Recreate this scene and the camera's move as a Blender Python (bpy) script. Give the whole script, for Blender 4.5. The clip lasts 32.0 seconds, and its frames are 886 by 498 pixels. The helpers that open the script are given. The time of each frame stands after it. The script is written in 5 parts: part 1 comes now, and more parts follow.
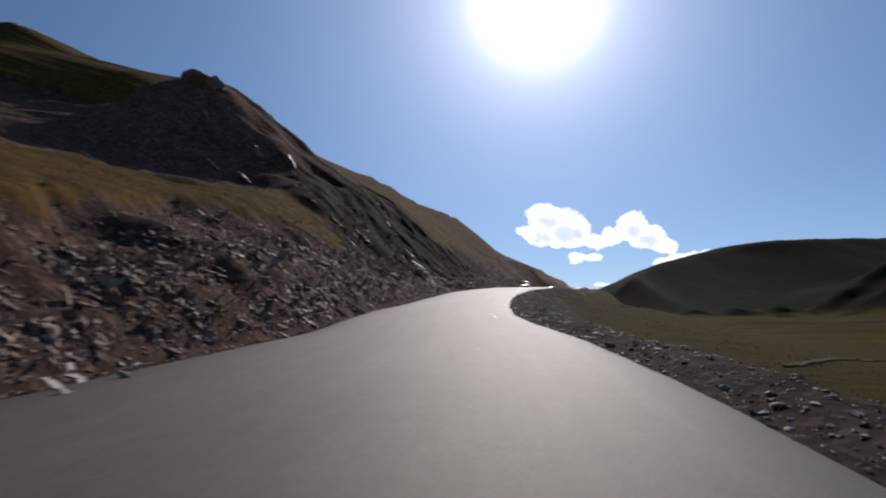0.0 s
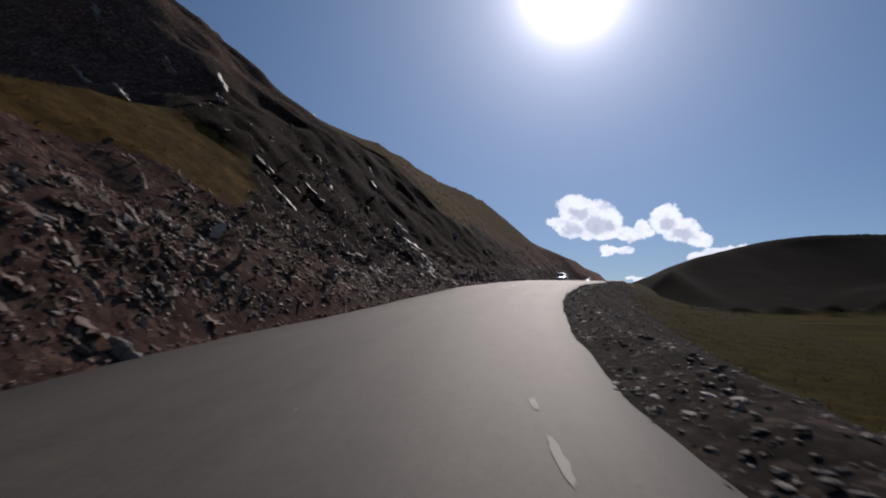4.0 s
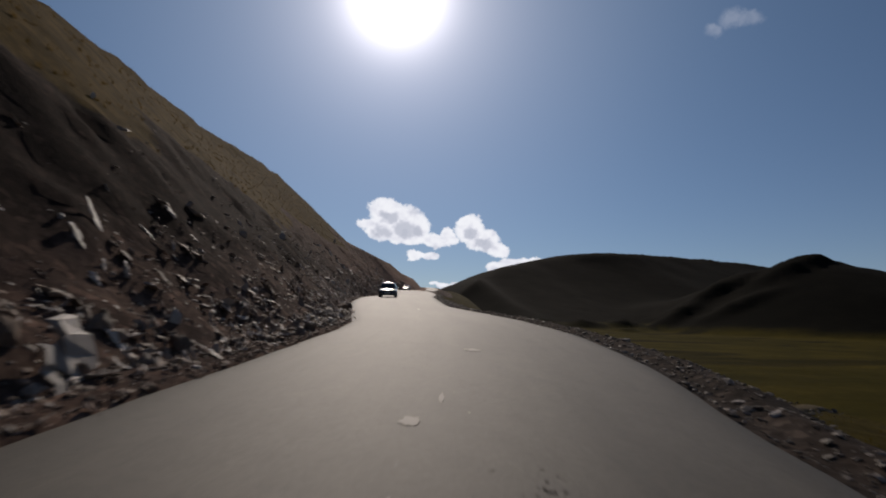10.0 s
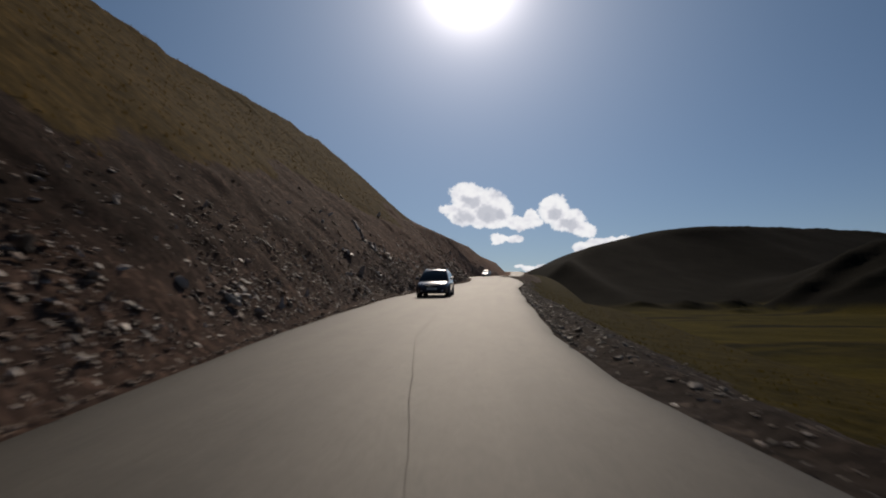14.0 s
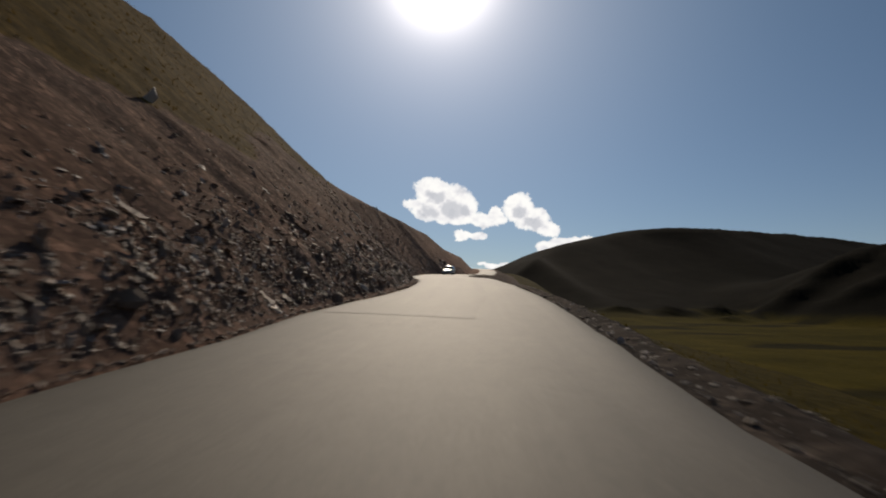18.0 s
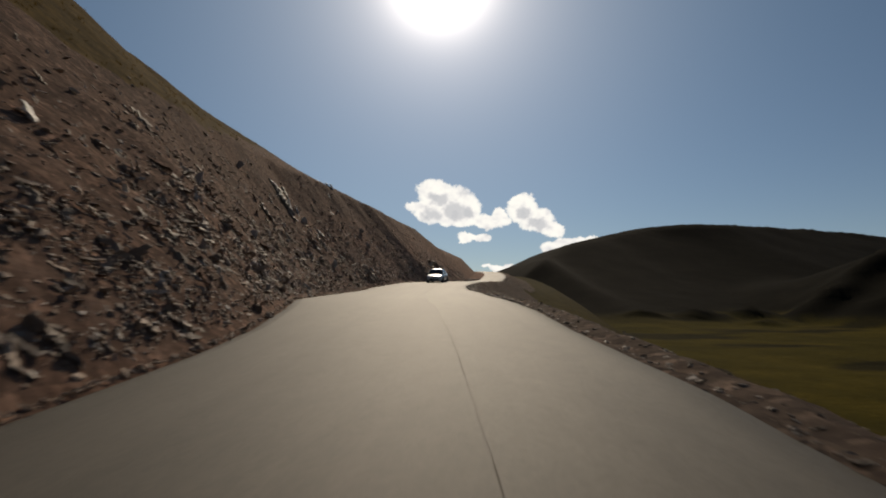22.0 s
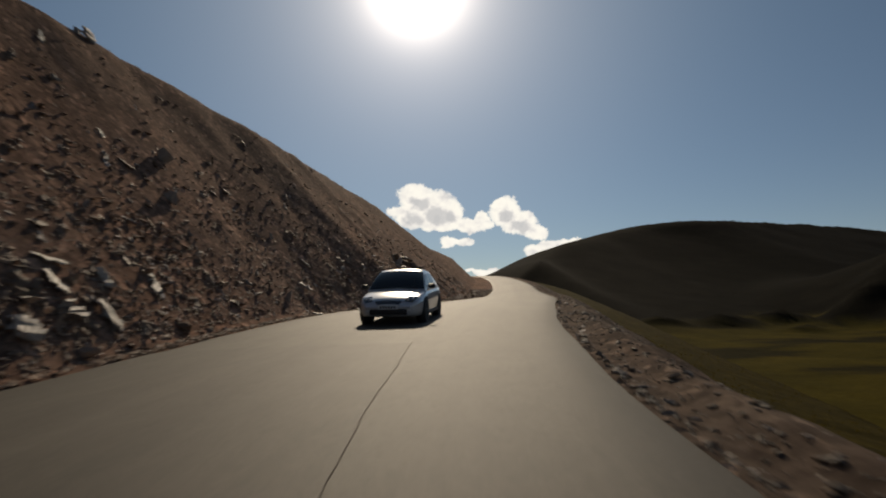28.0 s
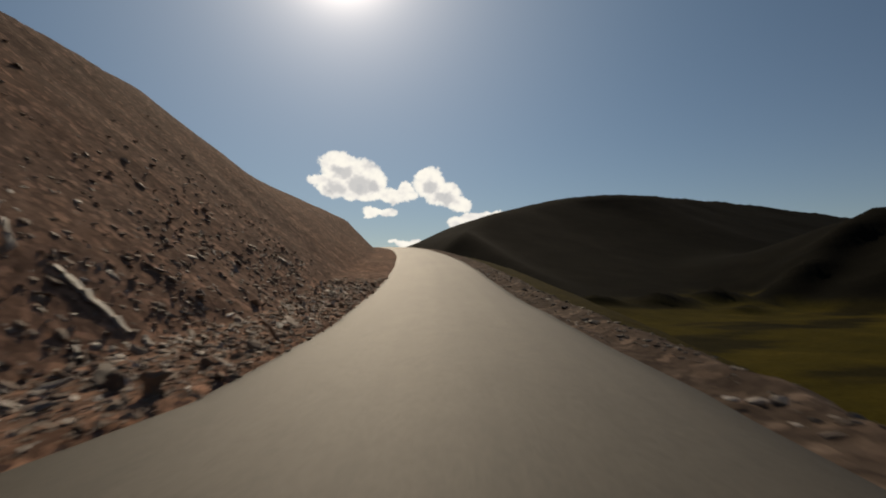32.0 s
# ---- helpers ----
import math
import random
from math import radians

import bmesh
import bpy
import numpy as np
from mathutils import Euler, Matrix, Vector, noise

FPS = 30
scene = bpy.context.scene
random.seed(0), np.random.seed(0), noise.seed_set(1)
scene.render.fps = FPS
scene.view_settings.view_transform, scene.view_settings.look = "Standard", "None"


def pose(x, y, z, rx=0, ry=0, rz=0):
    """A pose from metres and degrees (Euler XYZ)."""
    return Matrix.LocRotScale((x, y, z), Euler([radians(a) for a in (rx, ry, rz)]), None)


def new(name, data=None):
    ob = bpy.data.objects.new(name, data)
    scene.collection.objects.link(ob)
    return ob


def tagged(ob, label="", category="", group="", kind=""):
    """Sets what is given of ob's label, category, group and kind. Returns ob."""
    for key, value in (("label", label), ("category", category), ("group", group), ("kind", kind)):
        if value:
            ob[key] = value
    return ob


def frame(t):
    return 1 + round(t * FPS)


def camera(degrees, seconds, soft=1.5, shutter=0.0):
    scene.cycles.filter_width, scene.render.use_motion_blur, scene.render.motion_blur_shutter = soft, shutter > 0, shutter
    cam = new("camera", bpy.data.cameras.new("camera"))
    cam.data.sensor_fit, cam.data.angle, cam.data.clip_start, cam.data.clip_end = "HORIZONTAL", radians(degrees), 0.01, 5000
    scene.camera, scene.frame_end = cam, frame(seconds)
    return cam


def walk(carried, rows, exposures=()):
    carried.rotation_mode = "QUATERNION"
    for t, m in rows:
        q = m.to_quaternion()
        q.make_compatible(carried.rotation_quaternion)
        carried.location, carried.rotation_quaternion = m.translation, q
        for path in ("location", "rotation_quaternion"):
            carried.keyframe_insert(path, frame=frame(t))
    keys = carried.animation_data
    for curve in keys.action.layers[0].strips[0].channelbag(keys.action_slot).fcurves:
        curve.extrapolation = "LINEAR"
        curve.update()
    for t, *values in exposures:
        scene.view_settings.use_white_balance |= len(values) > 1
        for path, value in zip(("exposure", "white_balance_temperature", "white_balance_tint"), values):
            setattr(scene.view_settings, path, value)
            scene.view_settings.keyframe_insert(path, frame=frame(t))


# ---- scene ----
# tuning of the light
SKY, SUN, CLOUD = 0.075, 4.7, 1.85
AUREOLE = [(520, 3.2), (110, 0.75), (22, 0.36)]
SCATTER = [(5, 0.20), (2, 0.05)]
WHITE_BALANCE = [(0.0, -0.33, 6200, 18), (1.0, -0.62, 6200, 19), (2.0, -0.9, 6200, 20), (6.0, -0.8, 6500, 19), (8.0, -0.82, 6650, 18), (10.0, -0.96, 6750, 17), (13.0, -1.0, 6950, 16), (16.0, -0.86, 7150, 15), (20.0, -0.80, 7500, 13), (26.0, -0.80, 7950, 12), (30.0, -0.90, 8000, 12), (32.0, -0.86, 8000, 12)]
# ---- camera and its way up the road ----
cam = camera(72.0, 32.0, soft=1.9, shutter=0.5)
PATH = [
    (0.0, 0.001, 0.000, 0.001, -0.03, 7.40, 1.71),
    (0.5, 0.301, 2.497, 0.242, -5.41, 6.53, 1.52),
    (1.0, 0.728, 4.749, 0.384, -7.57, 6.16, 0.88),
    (1.5, 1.129, 6.852, 0.495, -7.48, 6.52, 0.49),
    (2.0, 1.469, 9.103, 0.593, -5.22, 6.30, 0.50),
    (2.5, 1.601, 11.819, 0.812, -1.89, 6.11, 0.24),
    (3.0, 1.541, 14.873, 0.905, 0.79, 6.28, 0.45),
    (3.5, 1.542, 18.080, 1.176, 1.91, 6.39, 0.42),
    (4.0, 1.555, 21.026, 1.430, 2.56, 6.53, 0.42),
    (4.5, 1.546, 23.824, 1.680, 2.86, 6.65, 0.40),
    (5.0, 1.526, 26.832, 1.951, 2.80, 6.70, 0.27),
    (5.5, 1.514, 30.380, 2.261, 2.25, 6.63, -0.01),
    (6.0, 1.567, 34.489, 2.579, 0.94, 6.40, -0.47),
    (6.5, 1.694, 38.569, 2.758, -0.45, 6.75, -1.28),
    (7.0, 2.045, 42.501, 3.134, -2.74, 7.29, -1.25),
    (7.5, 2.472, 46.358, 3.581, -5.16, 7.28, -1.08),
    (8.0, 2.931, 50.008, 3.975, -7.02, 7.76, -0.52),
    (8.5, 3.466, 53.544, 4.276, -8.40, 7.88, 0.02),
    (9.0, 4.117, 56.814, 4.548, -10.32, 7.65, -0.47),
    (9.5, 4.813, 59.937, 4.867, -13.15, 7.34, -0.69),
    (10.0, 5.696, 62.992, 5.187, -15.62, 6.72, -1.28),
    (10.5, 6.657, 66.000, 5.415, -16.50, 6.31, -0.67),
    (11.0, 7.521, 69.010, 5.631, -16.12, 6.09, -0.27),
    (11.5, 8.582, 71.902, 5.918, -14.50, 5.38, 0.21),
    (12.0, 9.597, 74.852, 6.140, -12.03, 5.08, 0.04),
    (12.5, 10.498, 78.049, 6.298, -10.04, 5.23, -0.31),
    (13.0, 11.315, 81.621, 6.520, -8.66, 5.15, -0.16),
    (13.5, 12.098, 85.609, 6.723, -7.84, 5.12, 0.17),
    (14.0, 12.883, 90.143, 6.976, -7.51, 5.21, 0.49),
    (14.5, 13.747, 95.218, 7.257, -7.53, 5.34, 0.80),
    (15.0, 14.709, 100.739, 7.568, -7.95, 5.41, 1.11),
    (15.5, 15.795, 106.541, 7.893, -8.96, 5.35, 1.48),
    (16.0, 17.047, 112.404, 8.241, -10.98, 5.08, 1.93),
    (16.5, 18.396, 118.099, 8.611, -12.68, 5.10, 2.43),
    (17.0, 19.735, 123.578, 8.981, -12.76, 4.53, 1.73),
    (17.5, 20.955, 128.959, 9.171, -11.75, 3.87, -0.45),
    (18.0, 21.972, 134.329, 9.274, -11.10, 4.83, -0.98),
    (18.5, 23.063, 139.401, 9.639, -12.13, 5.28, -1.82),
    (19.0, 24.185, 143.912, 9.965, -13.19, 5.42, -1.71),
    (19.5, 25.385, 147.889, 10.220, -13.98, 4.95, -0.84),
    (20.0, 26.635, 151.898, 10.403, -14.46, 5.19, 0.32),
    (20.5, 27.854, 156.132, 10.633, -13.98, 5.43, 0.74),
    (21.0, 28.943, 160.335, 10.835, -12.72, 5.01, 0.07),
    (21.5, 29.819, 164.329, 11.148, -11.61, 4.79, -0.03),
    (22.0, 30.680, 168.074, 11.339, -10.63, 5.08, -0.03),
    (22.5, 31.532, 171.597, 11.539, -10.90, 5.67, -0.04),
    (23.0, 32.385, 174.926, 11.971, -11.33, 6.02, -0.03),
    (23.5, 33.261, 178.293, 12.257, -9.68, 6.09, 0.46),
    (24.0, 33.853, 181.623, 12.561, -7.97, 5.40, 1.39),
    (24.5, 34.376, 185.066, 12.674, -6.36, 4.85, 1.43),
    (25.0, 34.907, 188.789, 12.827, -5.80, 4.54, 1.51),
    (25.5, 35.476, 192.870, 12.977, -6.00, 4.44, 1.34),
    (26.0, 36.130, 197.289, 13.138, -6.75, 4.52, 0.90),
    (26.5, 36.896, 201.945, 13.319, -7.85, 4.74, 0.23),
    (27.0, 37.769, 206.658, 13.503, -9.19, 5.03, -0.71),
    (27.5, 38.698, 211.170, 13.712, -10.58, 5.31, 0.32),
    (28.0, 39.607, 215.371, 13.872, -12.14, 5.57, 1.40),
    (28.5, 40.623, 219.421, 14.230, -14.13, 6.35, 0.58),
    (29.0, 41.903, 223.631, 14.485, -15.39, 6.27, 0.74),
    (29.5, 43.335, 227.970, 14.798, -16.32, 6.20, 0.15),
    (30.0, 44.930, 232.477, 15.120, -17.14, 5.75, 0.96),
    (30.5, 46.548, 237.072, 15.357, -18.15, 4.87, 0.78),
    (31.0, 48.188, 241.561, 15.558, -18.77, 3.52, 0.93),
    (31.5, 49.852, 245.809, 15.618, -19.29, 2.89, 1.25),
    (32.0, 51.297, 249.789, 15.685, -19.40, 2.73, 0.83),
]
walk(cam, [(t, pose(x, y, z, 90 + pitch, roll, yaw)) for t, x, y, z, yaw, pitch, roll in PATH],
     exposures=WHITE_BALANCE)

# ---- light: a low sun straight ahead over the pass, clear sky ----
SUN_AZ, SUN_EL = radians(10.3), radians(29.2)      # to the right of +y, above the horizon
SUN_DIR = Vector((math.sin(SUN_AZ) * math.cos(SUN_EL), math.cos(SUN_AZ) * math.cos(SUN_EL), math.sin(SUN_EL)))
world = bpy.data.worlds.new("clear_sky")
scene.world = world
world.use_nodes = True
wn, wl = world.node_tree.nodes, world.node_tree.links
wn.clear()
sky = wn.new("ShaderNodeTexSky")
sky.sky_type, sky.sun_disc = "NISHITA", False
sky.sun_elevation, sky.sun_rotation = SUN_EL, SUN_AZ
sky.altitude, sky.air_density, sky.dust_density, sky.ozone_density = 2200, 1.0, 0.25, 3.4
back = wn.new("ShaderNodeBackground")
back.inputs["Strength"].default_value = SKY
wl.new(sky.outputs["Color"], back.inputs["Color"])
# the bright aureole that haze makes round the sun
coord = wn.new("ShaderNodeTexCoord")
dot = wn.new("ShaderNodeVectorMath")
dot.operation = "DOT_PRODUCT"
dot.inputs[1].default_value = SUN_DIR
wl.new(coord.outputs["Generated"], dot.inputs[0])
top = wn.new("ShaderNodeMath")
top.operation = "MAXIMUM"
top.inputs[1].default_value = 0.0
wl.new(dot.outputs["Value"], top.inputs[0])


def glow(lobes, colour):
    """Light scattered round the sun: a sum of lobes of the given powers and gains."""
    total = None
    for power, gain in lobes:
        up = wn.new("ShaderNodeMath")
        up.operation = "POWER"
        up.inputs[1].default_value = power
        wl.new(top.outputs[0], up.inputs[0])
        by = wn.new("ShaderNodeMath")
        by.operation = "MULTIPLY_ADD"
        by.inputs[1].default_value = gain
        by.inputs[2].default_value = 0.0
        wl.new(up.outputs[0], by.inputs[0])
        if total is not None:
            wl.new(total.outputs[0], by.inputs[2])
        total = by
    halo = wn.new("ShaderNodeBackground")
    halo.inputs["Color"].default_value = (*colour, 1)
    wl.new(total.outputs[0], halo.inputs["Strength"])
    return halo


both = wn.new("ShaderNodeAddShader")
wl.new(back.outputs[0], both.inputs[0])
wl.new(glow(AUREOLE, (1.0, 0.97, 0.98)).outputs[0], both.inputs[1])
all_sky = wn.new("ShaderNodeAddShader")
wl.new(both.outputs[0], all_sky.inputs[0])
wl.new(glow(SCATTER, (0.33, 0.68, 1.0)).outputs[0], all_sky.inputs[1])
wout = wn.new("ShaderNodeOutputWorld")
wl.new(all_sky.outputs[0], wout.inputs["Surface"])

sun_data = bpy.data.lights.new("sun", "SUN")
sun_data.energy, sun_data.angle, sun_data.color = SUN, radians(0.6), (1.0, 0.925, 0.80)
sun = new("sun", sun_data)
sun.rotation_mode = "QUATERNION"
sun.rotation_quaternion = SUN_DIR.to_track_quat("Z", "Y")
sun.location = SUN_DIR * 400

# ---- materials ----


def material(name, rough=0.8, metal=0.0, spec=0.5, coat=0.0):
    m = bpy.data.materials.new(name)
    m.use_nodes = True
    b = m.node_tree.nodes["Principled BSDF"]
    b.inputs["Roughness"].default_value, b.inputs["Metallic"].default_value = rough, metal
    b.inputs["Specular IOR Level"].default_value, b.inputs["Coat Weight"].default_value = spec, coat
    return m, m.node_tree.nodes, m.node_tree.links, b


def plain(name, colour, rough=0.5, metal=0.0, spec=0.5, coat=0.0):
    m, n, l, b = material(name, rough, metal, spec, coat)
    b.inputs["Base Color"].default_value = (*colour, 1)
    return m


def noise_node(n, l, scale, detail=6, rough=0.6, place="Object", stretch=None):
    c = n.new("ShaderNodeTexCoord")
    t = n.new("ShaderNodeTexNoise")
    t.inputs["Scale"].default_value, t.inputs["Detail"].default_value, t.inputs["Roughness"].default_value = scale, detail, rough
    if stretch:
        mp = n.new("ShaderNodeMapping")
        mp.inputs["Scale"].default_value = stretch
        l.new(c.outputs[place], mp.inputs["Vector"])
        l.new(mp.outputs[0], t.inputs["Vector"])
    else:
        l.new(c.outputs[place], t.inputs["Vector"])
    return t


def ramp(n, l, source, stops):
    r = n.new("ShaderNodeValToRGB")
    e = r.color_ramp.elements
    while len(e) < len(stops):
        e.new(0.5)
    for k, (at, col) in zip(e, stops):
        k.position, k.color = at, (*col, 1)
    l.new(source, r.inputs["Fac"])
    return r


def mix(n, l, fac, a, b, mode="MIX"):
    x = n.new("ShaderNodeMix")
    x.data_type, x.blend_type = "RGBA", mode
    for s, v in (("Factor", fac), ("A", a), ("B", b)):
        sock = [i for i in x.inputs if i.name == s and i.type == ("VALUE" if s == "Factor" else "RGBA")][0]
        if isinstance(v, (int, float)):
            sock.default_value = v
        elif isinstance(v, tuple):
            sock.default_value = (*v, 1)
        else:
            l.new(v, sock)
    return [o for o in x.outputs if o.type == "RGBA"][0]


def bump(n, l, b, height, strength, distance):
    k = n.new("ShaderNodeBump")
    k.inputs["Strength"].default_value, k.inputs["Distance"].default_value = strength, distance
    l.new(height, k.inputs["Height"])
    l.new(k.outputs[0], b.inputs["Normal"])
    return k


def asphalt(name, dark, light, rough=0.62, seed=0.0):
    """Worn asphalt: cloudy wear along the lanes, blotches, stone grain and a few pale chips."""
    m, n, l, b = material(name, rough, spec=0.31)
    big = noise_node(n, l, 0.35 + seed, 6, 0.65, "UV", (1.0, 0.22, 1))
    lanes = noise_node(n, l, 0.9, 4, 0.6, "UV", (1.5, 0.03, 1))
    blot = noise_node(n, l, 2.6, 5, 0.7, "UV", (1.0, 0.55, 1))
    grain = noise_node(n, l, 16, 4, 0.75)
    fine = noise_node(n, l, 60, 3, 0.7)
    base = ramp(n, l, big.outputs["Fac"], [(0.3, dark), (0.72, light)])
    worn = mix(n, l, 0.4, base.outputs[0], ramp(n, l, lanes.outputs["Fac"], [(0.3, dark), (0.7, light)]).outputs[0])
    col = mix(n, l, 0.8, worn, ramp(n, l, blot.outputs["Fac"], [(0.28, (0.80, 0.80, 0.81)), (0.5, (1, 1, 1)), (0.72, (1.16, 1.15, 1.13))]).outputs[0], "MULTIPLY")
    col = mix(n, l, 0.8, col, ramp(n, l, grain.outputs["Fac"], [(0.28, (0.62, 0.62, 0.62)), (0.5, (1, 1, 1)), (0.66, (1.15, 1.15, 1.13)), (0.76, (1.7, 1.68, 1.62))]).outputs[0], "MULTIPLY")
    col = mix(n, l, 0.45, col, ramp(n, l, fine.outputs["Fac"], [(0.3, (0.4, 0.4, 0.4)), (0.7, (1.1, 1.1, 1.1))]).outputs[0], "MULTIPLY")
    rim = n.new("ShaderNodeAttribute")
    rim.attribute_name = "rim"
    dirt = mix(n, l, 1.0, rim.outputs["Fac"], ramp(n, l, blot.outputs["Fac"], [(0.25, (0.35, 0.35, 0.35)), (0.6, (1, 1, 1))]).outputs[0], "MULTIPLY")
    col = mix(n, l, dirt, col, mix(n, l, 1.0, col, (0.56, 0.52, 0.48), "MULTIPLY"))
    l.new(col, b.inputs["Base Color"])
    high = n.new("ShaderNodeMath")
    high.operation = "MULTIPLY_ADD"
    high.inputs[1].default_value = 0.5
    l.new(grain.outputs["Fac"], high.inputs[0])
    l.new(fine.outputs["Fac"], high.inputs[2])
    bump(n, l, b, high.outputs[0], 0.45, 0.008)
    return m


def rocky(name, dark, light, scale=1.6, rough=0.85, per="Object", spec=0.15):
    m, n, l, b = material(name, rough, spec=spec)
    big = noise_node(n, l, scale, 8, 0.62)
    fine = noise_node(n, l, scale * 14, 5, 0.7)
    info = n.new("ShaderNodeObjectInfo") if per == "Object" else n.new("ShaderNodeNewGeometry")
    each = info.outputs["Random"] if per == "Object" else info.outputs["Random Per Island"]
    pale = tuple(min(0.7, 1.55 * q) for q in light)
    base = ramp(n, l, each, [(0.0, dark), (0.55, tuple(0.65 * p + 0.35 * q for p, q in zip(dark, light))), (0.86, light), (1.0, pale)])
    col = mix(n, l, 0.3, base.outputs[0], ramp(n, l, big.outputs["Fac"], [(0.3, dark), (0.7, light)]).outputs[0])
    col = mix(n, l, 0.35, col, ramp(n, l, fine.outputs["Fac"], [(0.3, (0.3, 0.28, 0.26)), (0.7, (1, 1, 1))]).outputs[0], "MULTIPLY")
    l.new(col, b.inputs["Base Color"])
    bump(n, l, b, fine.outputs["Fac"], 0.5, 0.03)
    return m


def slope_ground(name, turf_stops, earth_stops, rust_tone, run_stops):
    """Bare broken earth and rock, with dry grass where the 'grass' attribute says."""
    m, n, l, b = material(name, 1.0, spec=0.018)
    at = n.new("ShaderNodeAttribute")
    at.attribute_name = "grass"
    big = noise_node(n, l, 0.16, 6, 0.62)
    mid = noise_node(n, l, 1.1, 7, 0.68)
    fine = noise_node(n, l, 7.0, 6, 0.75)
    streak = noise_node(n, l, 1.0, 5, 0.65, "UV", (0.9, 0.14, 1))
    earth = ramp(n, l, mid.outputs["Fac"], earth_stops)
    rust = mix(n, l, ramp(n, l, big.outputs["Fac"], [(0.42, (0, 0, 0)), (0.66, (0.65, 0.65, 0.65))]).outputs[0], earth.outputs[0], rust_tone)
    run = mix(n, l, 0.35, rust, ramp(n, l, streak.outputs["Fac"], run_stops).outputs[0])
    soil = mix(n, l, 0.55, run, ramp(n, l, fine.outputs["Fac"], [(0.32, (0.22, 0.2, 0.19)), (0.62, (1, 1, 1))]).outputs[0], "MULTIPLY")
    cc = n.new("ShaderNodeTexCoord")
    chips = n.new("ShaderNodeTexVoronoi")
    chips.inputs["Scale"].default_value, chips.inputs["Randomness"].default_value = 5.5, 1.0
    warp = mix(n, l, 0.12, cc.outputs["Object"], fine.outputs["Color"], "ADD")
    l.new(warp, chips.inputs["Vector"])
    grey = n.new("ShaderNodeSeparateColor")
    l.new(chips.outputs["Color"], grey.inputs[0])
    soil = mix(n, l, 0.75, soil, ramp(n, l, grey.outputs[0], [(0.0, (0.42, 0.42, 0.44)), (0.75, (1.0, 1.0, 1.0)), (0.93, (1.5, 1.45, 1.4)), (1.0, (2.3, 2.25, 2.2))]).outputs[0], "MULTIPLY")
    relief = n.new("ShaderNodeMath")
    relief.operation = "MULTIPLY_ADD"
    relief.inputs[1].default_value = 0.8
    l.new(grey.outputs[1], relief.inputs[0])
    l.new(fine.outputs["Fac"], relief.inputs[2])
    # paler dry earth, brightened further in place of glare and missing light
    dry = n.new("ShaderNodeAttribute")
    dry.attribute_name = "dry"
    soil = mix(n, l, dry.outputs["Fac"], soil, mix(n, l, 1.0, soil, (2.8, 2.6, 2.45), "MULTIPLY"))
    # dark rock of the steep face, with the shade on it put into the colour
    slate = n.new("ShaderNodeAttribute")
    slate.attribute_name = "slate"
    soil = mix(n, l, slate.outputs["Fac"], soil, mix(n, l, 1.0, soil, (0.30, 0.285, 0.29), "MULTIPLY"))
    turf = ramp(n, l, mid.outputs["Fac"], turf_stops)
    tuft = mix(n, l, 0.6, turf.outputs[0], ramp(n, l, fine.outputs["Fac"], [(0.3, (0.3, 0.3, 0.25)), (0.65, (1, 1, 1))]).outputs[0], "MULTIPLY")
    edge = n.new("ShaderNodeMath")
    edge.operation = "MULTIPLY_ADD"
    edge.inputs[1].default_value, edge.inputs[2].default_value = 0.9, -0.45
    l.new(mid.outputs["Fac"], edge.inputs[0])
    add = n.new("ShaderNodeMath")
    add.use_clamp = True
    l.new(at.outputs["Fac"], add.inputs[0])
    l.new(edge.outputs[0], add.inputs[1])
    fac = ramp(n, l, add.outputs[0], [(0.38, (0, 0, 0)), (0.6, (1, 1, 1))])
    l.new(mix(n, l, fac.outputs[0], soil, tuft), b.inputs["Base Color"])
    bump(n, l, b, relief.outputs[0], 0.42, 0.05)
    return m


def meadow_ground(name):
    m, n, l, b = material(name, 1.0, spec=0.011)
    far = noise_node(n, l, 0.012, 6, 0.6)
    big = noise_node(n, l, 0.06, 6, 0.6)
    mid = noise_node(n, l, 0.7, 6, 0.7)
    fine = noise_node(n, l, 6.0, 5, 0.75)
    at = n.new("ShaderNodeAttribute")
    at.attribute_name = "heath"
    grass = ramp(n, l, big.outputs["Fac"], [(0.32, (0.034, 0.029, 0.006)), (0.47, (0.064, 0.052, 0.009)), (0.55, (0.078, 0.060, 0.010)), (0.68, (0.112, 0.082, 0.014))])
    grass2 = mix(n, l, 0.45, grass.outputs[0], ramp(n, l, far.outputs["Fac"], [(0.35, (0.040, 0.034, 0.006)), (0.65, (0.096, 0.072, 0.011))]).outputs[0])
    # heath colour taken near black: the hills' backlit shade is mixed into it
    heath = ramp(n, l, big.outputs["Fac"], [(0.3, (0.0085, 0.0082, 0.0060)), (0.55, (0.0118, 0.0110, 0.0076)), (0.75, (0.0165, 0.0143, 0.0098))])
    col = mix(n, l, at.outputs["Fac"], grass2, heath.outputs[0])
    col = mix(n, l, 0.55, col, ramp(n, l, mid.outputs["Fac"], [(0.3, (0.4, 0.42, 0.35)), (0.65, (1, 1, 1))]).outputs[0], "MULTIPLY")
    col = mix(n, l, 0.45, col, ramp(n, l, fine.outputs["Fac"], [(0.3, (0.35, 0.35, 0.3)), (0.65, (1, 1, 1))]).outputs[0], "MULTIPLY")
    l.new(col, b.inputs["Base Color"])
    bump(n, l, b, mid.outputs["Fac"], 0.7, 0.25)
    return m


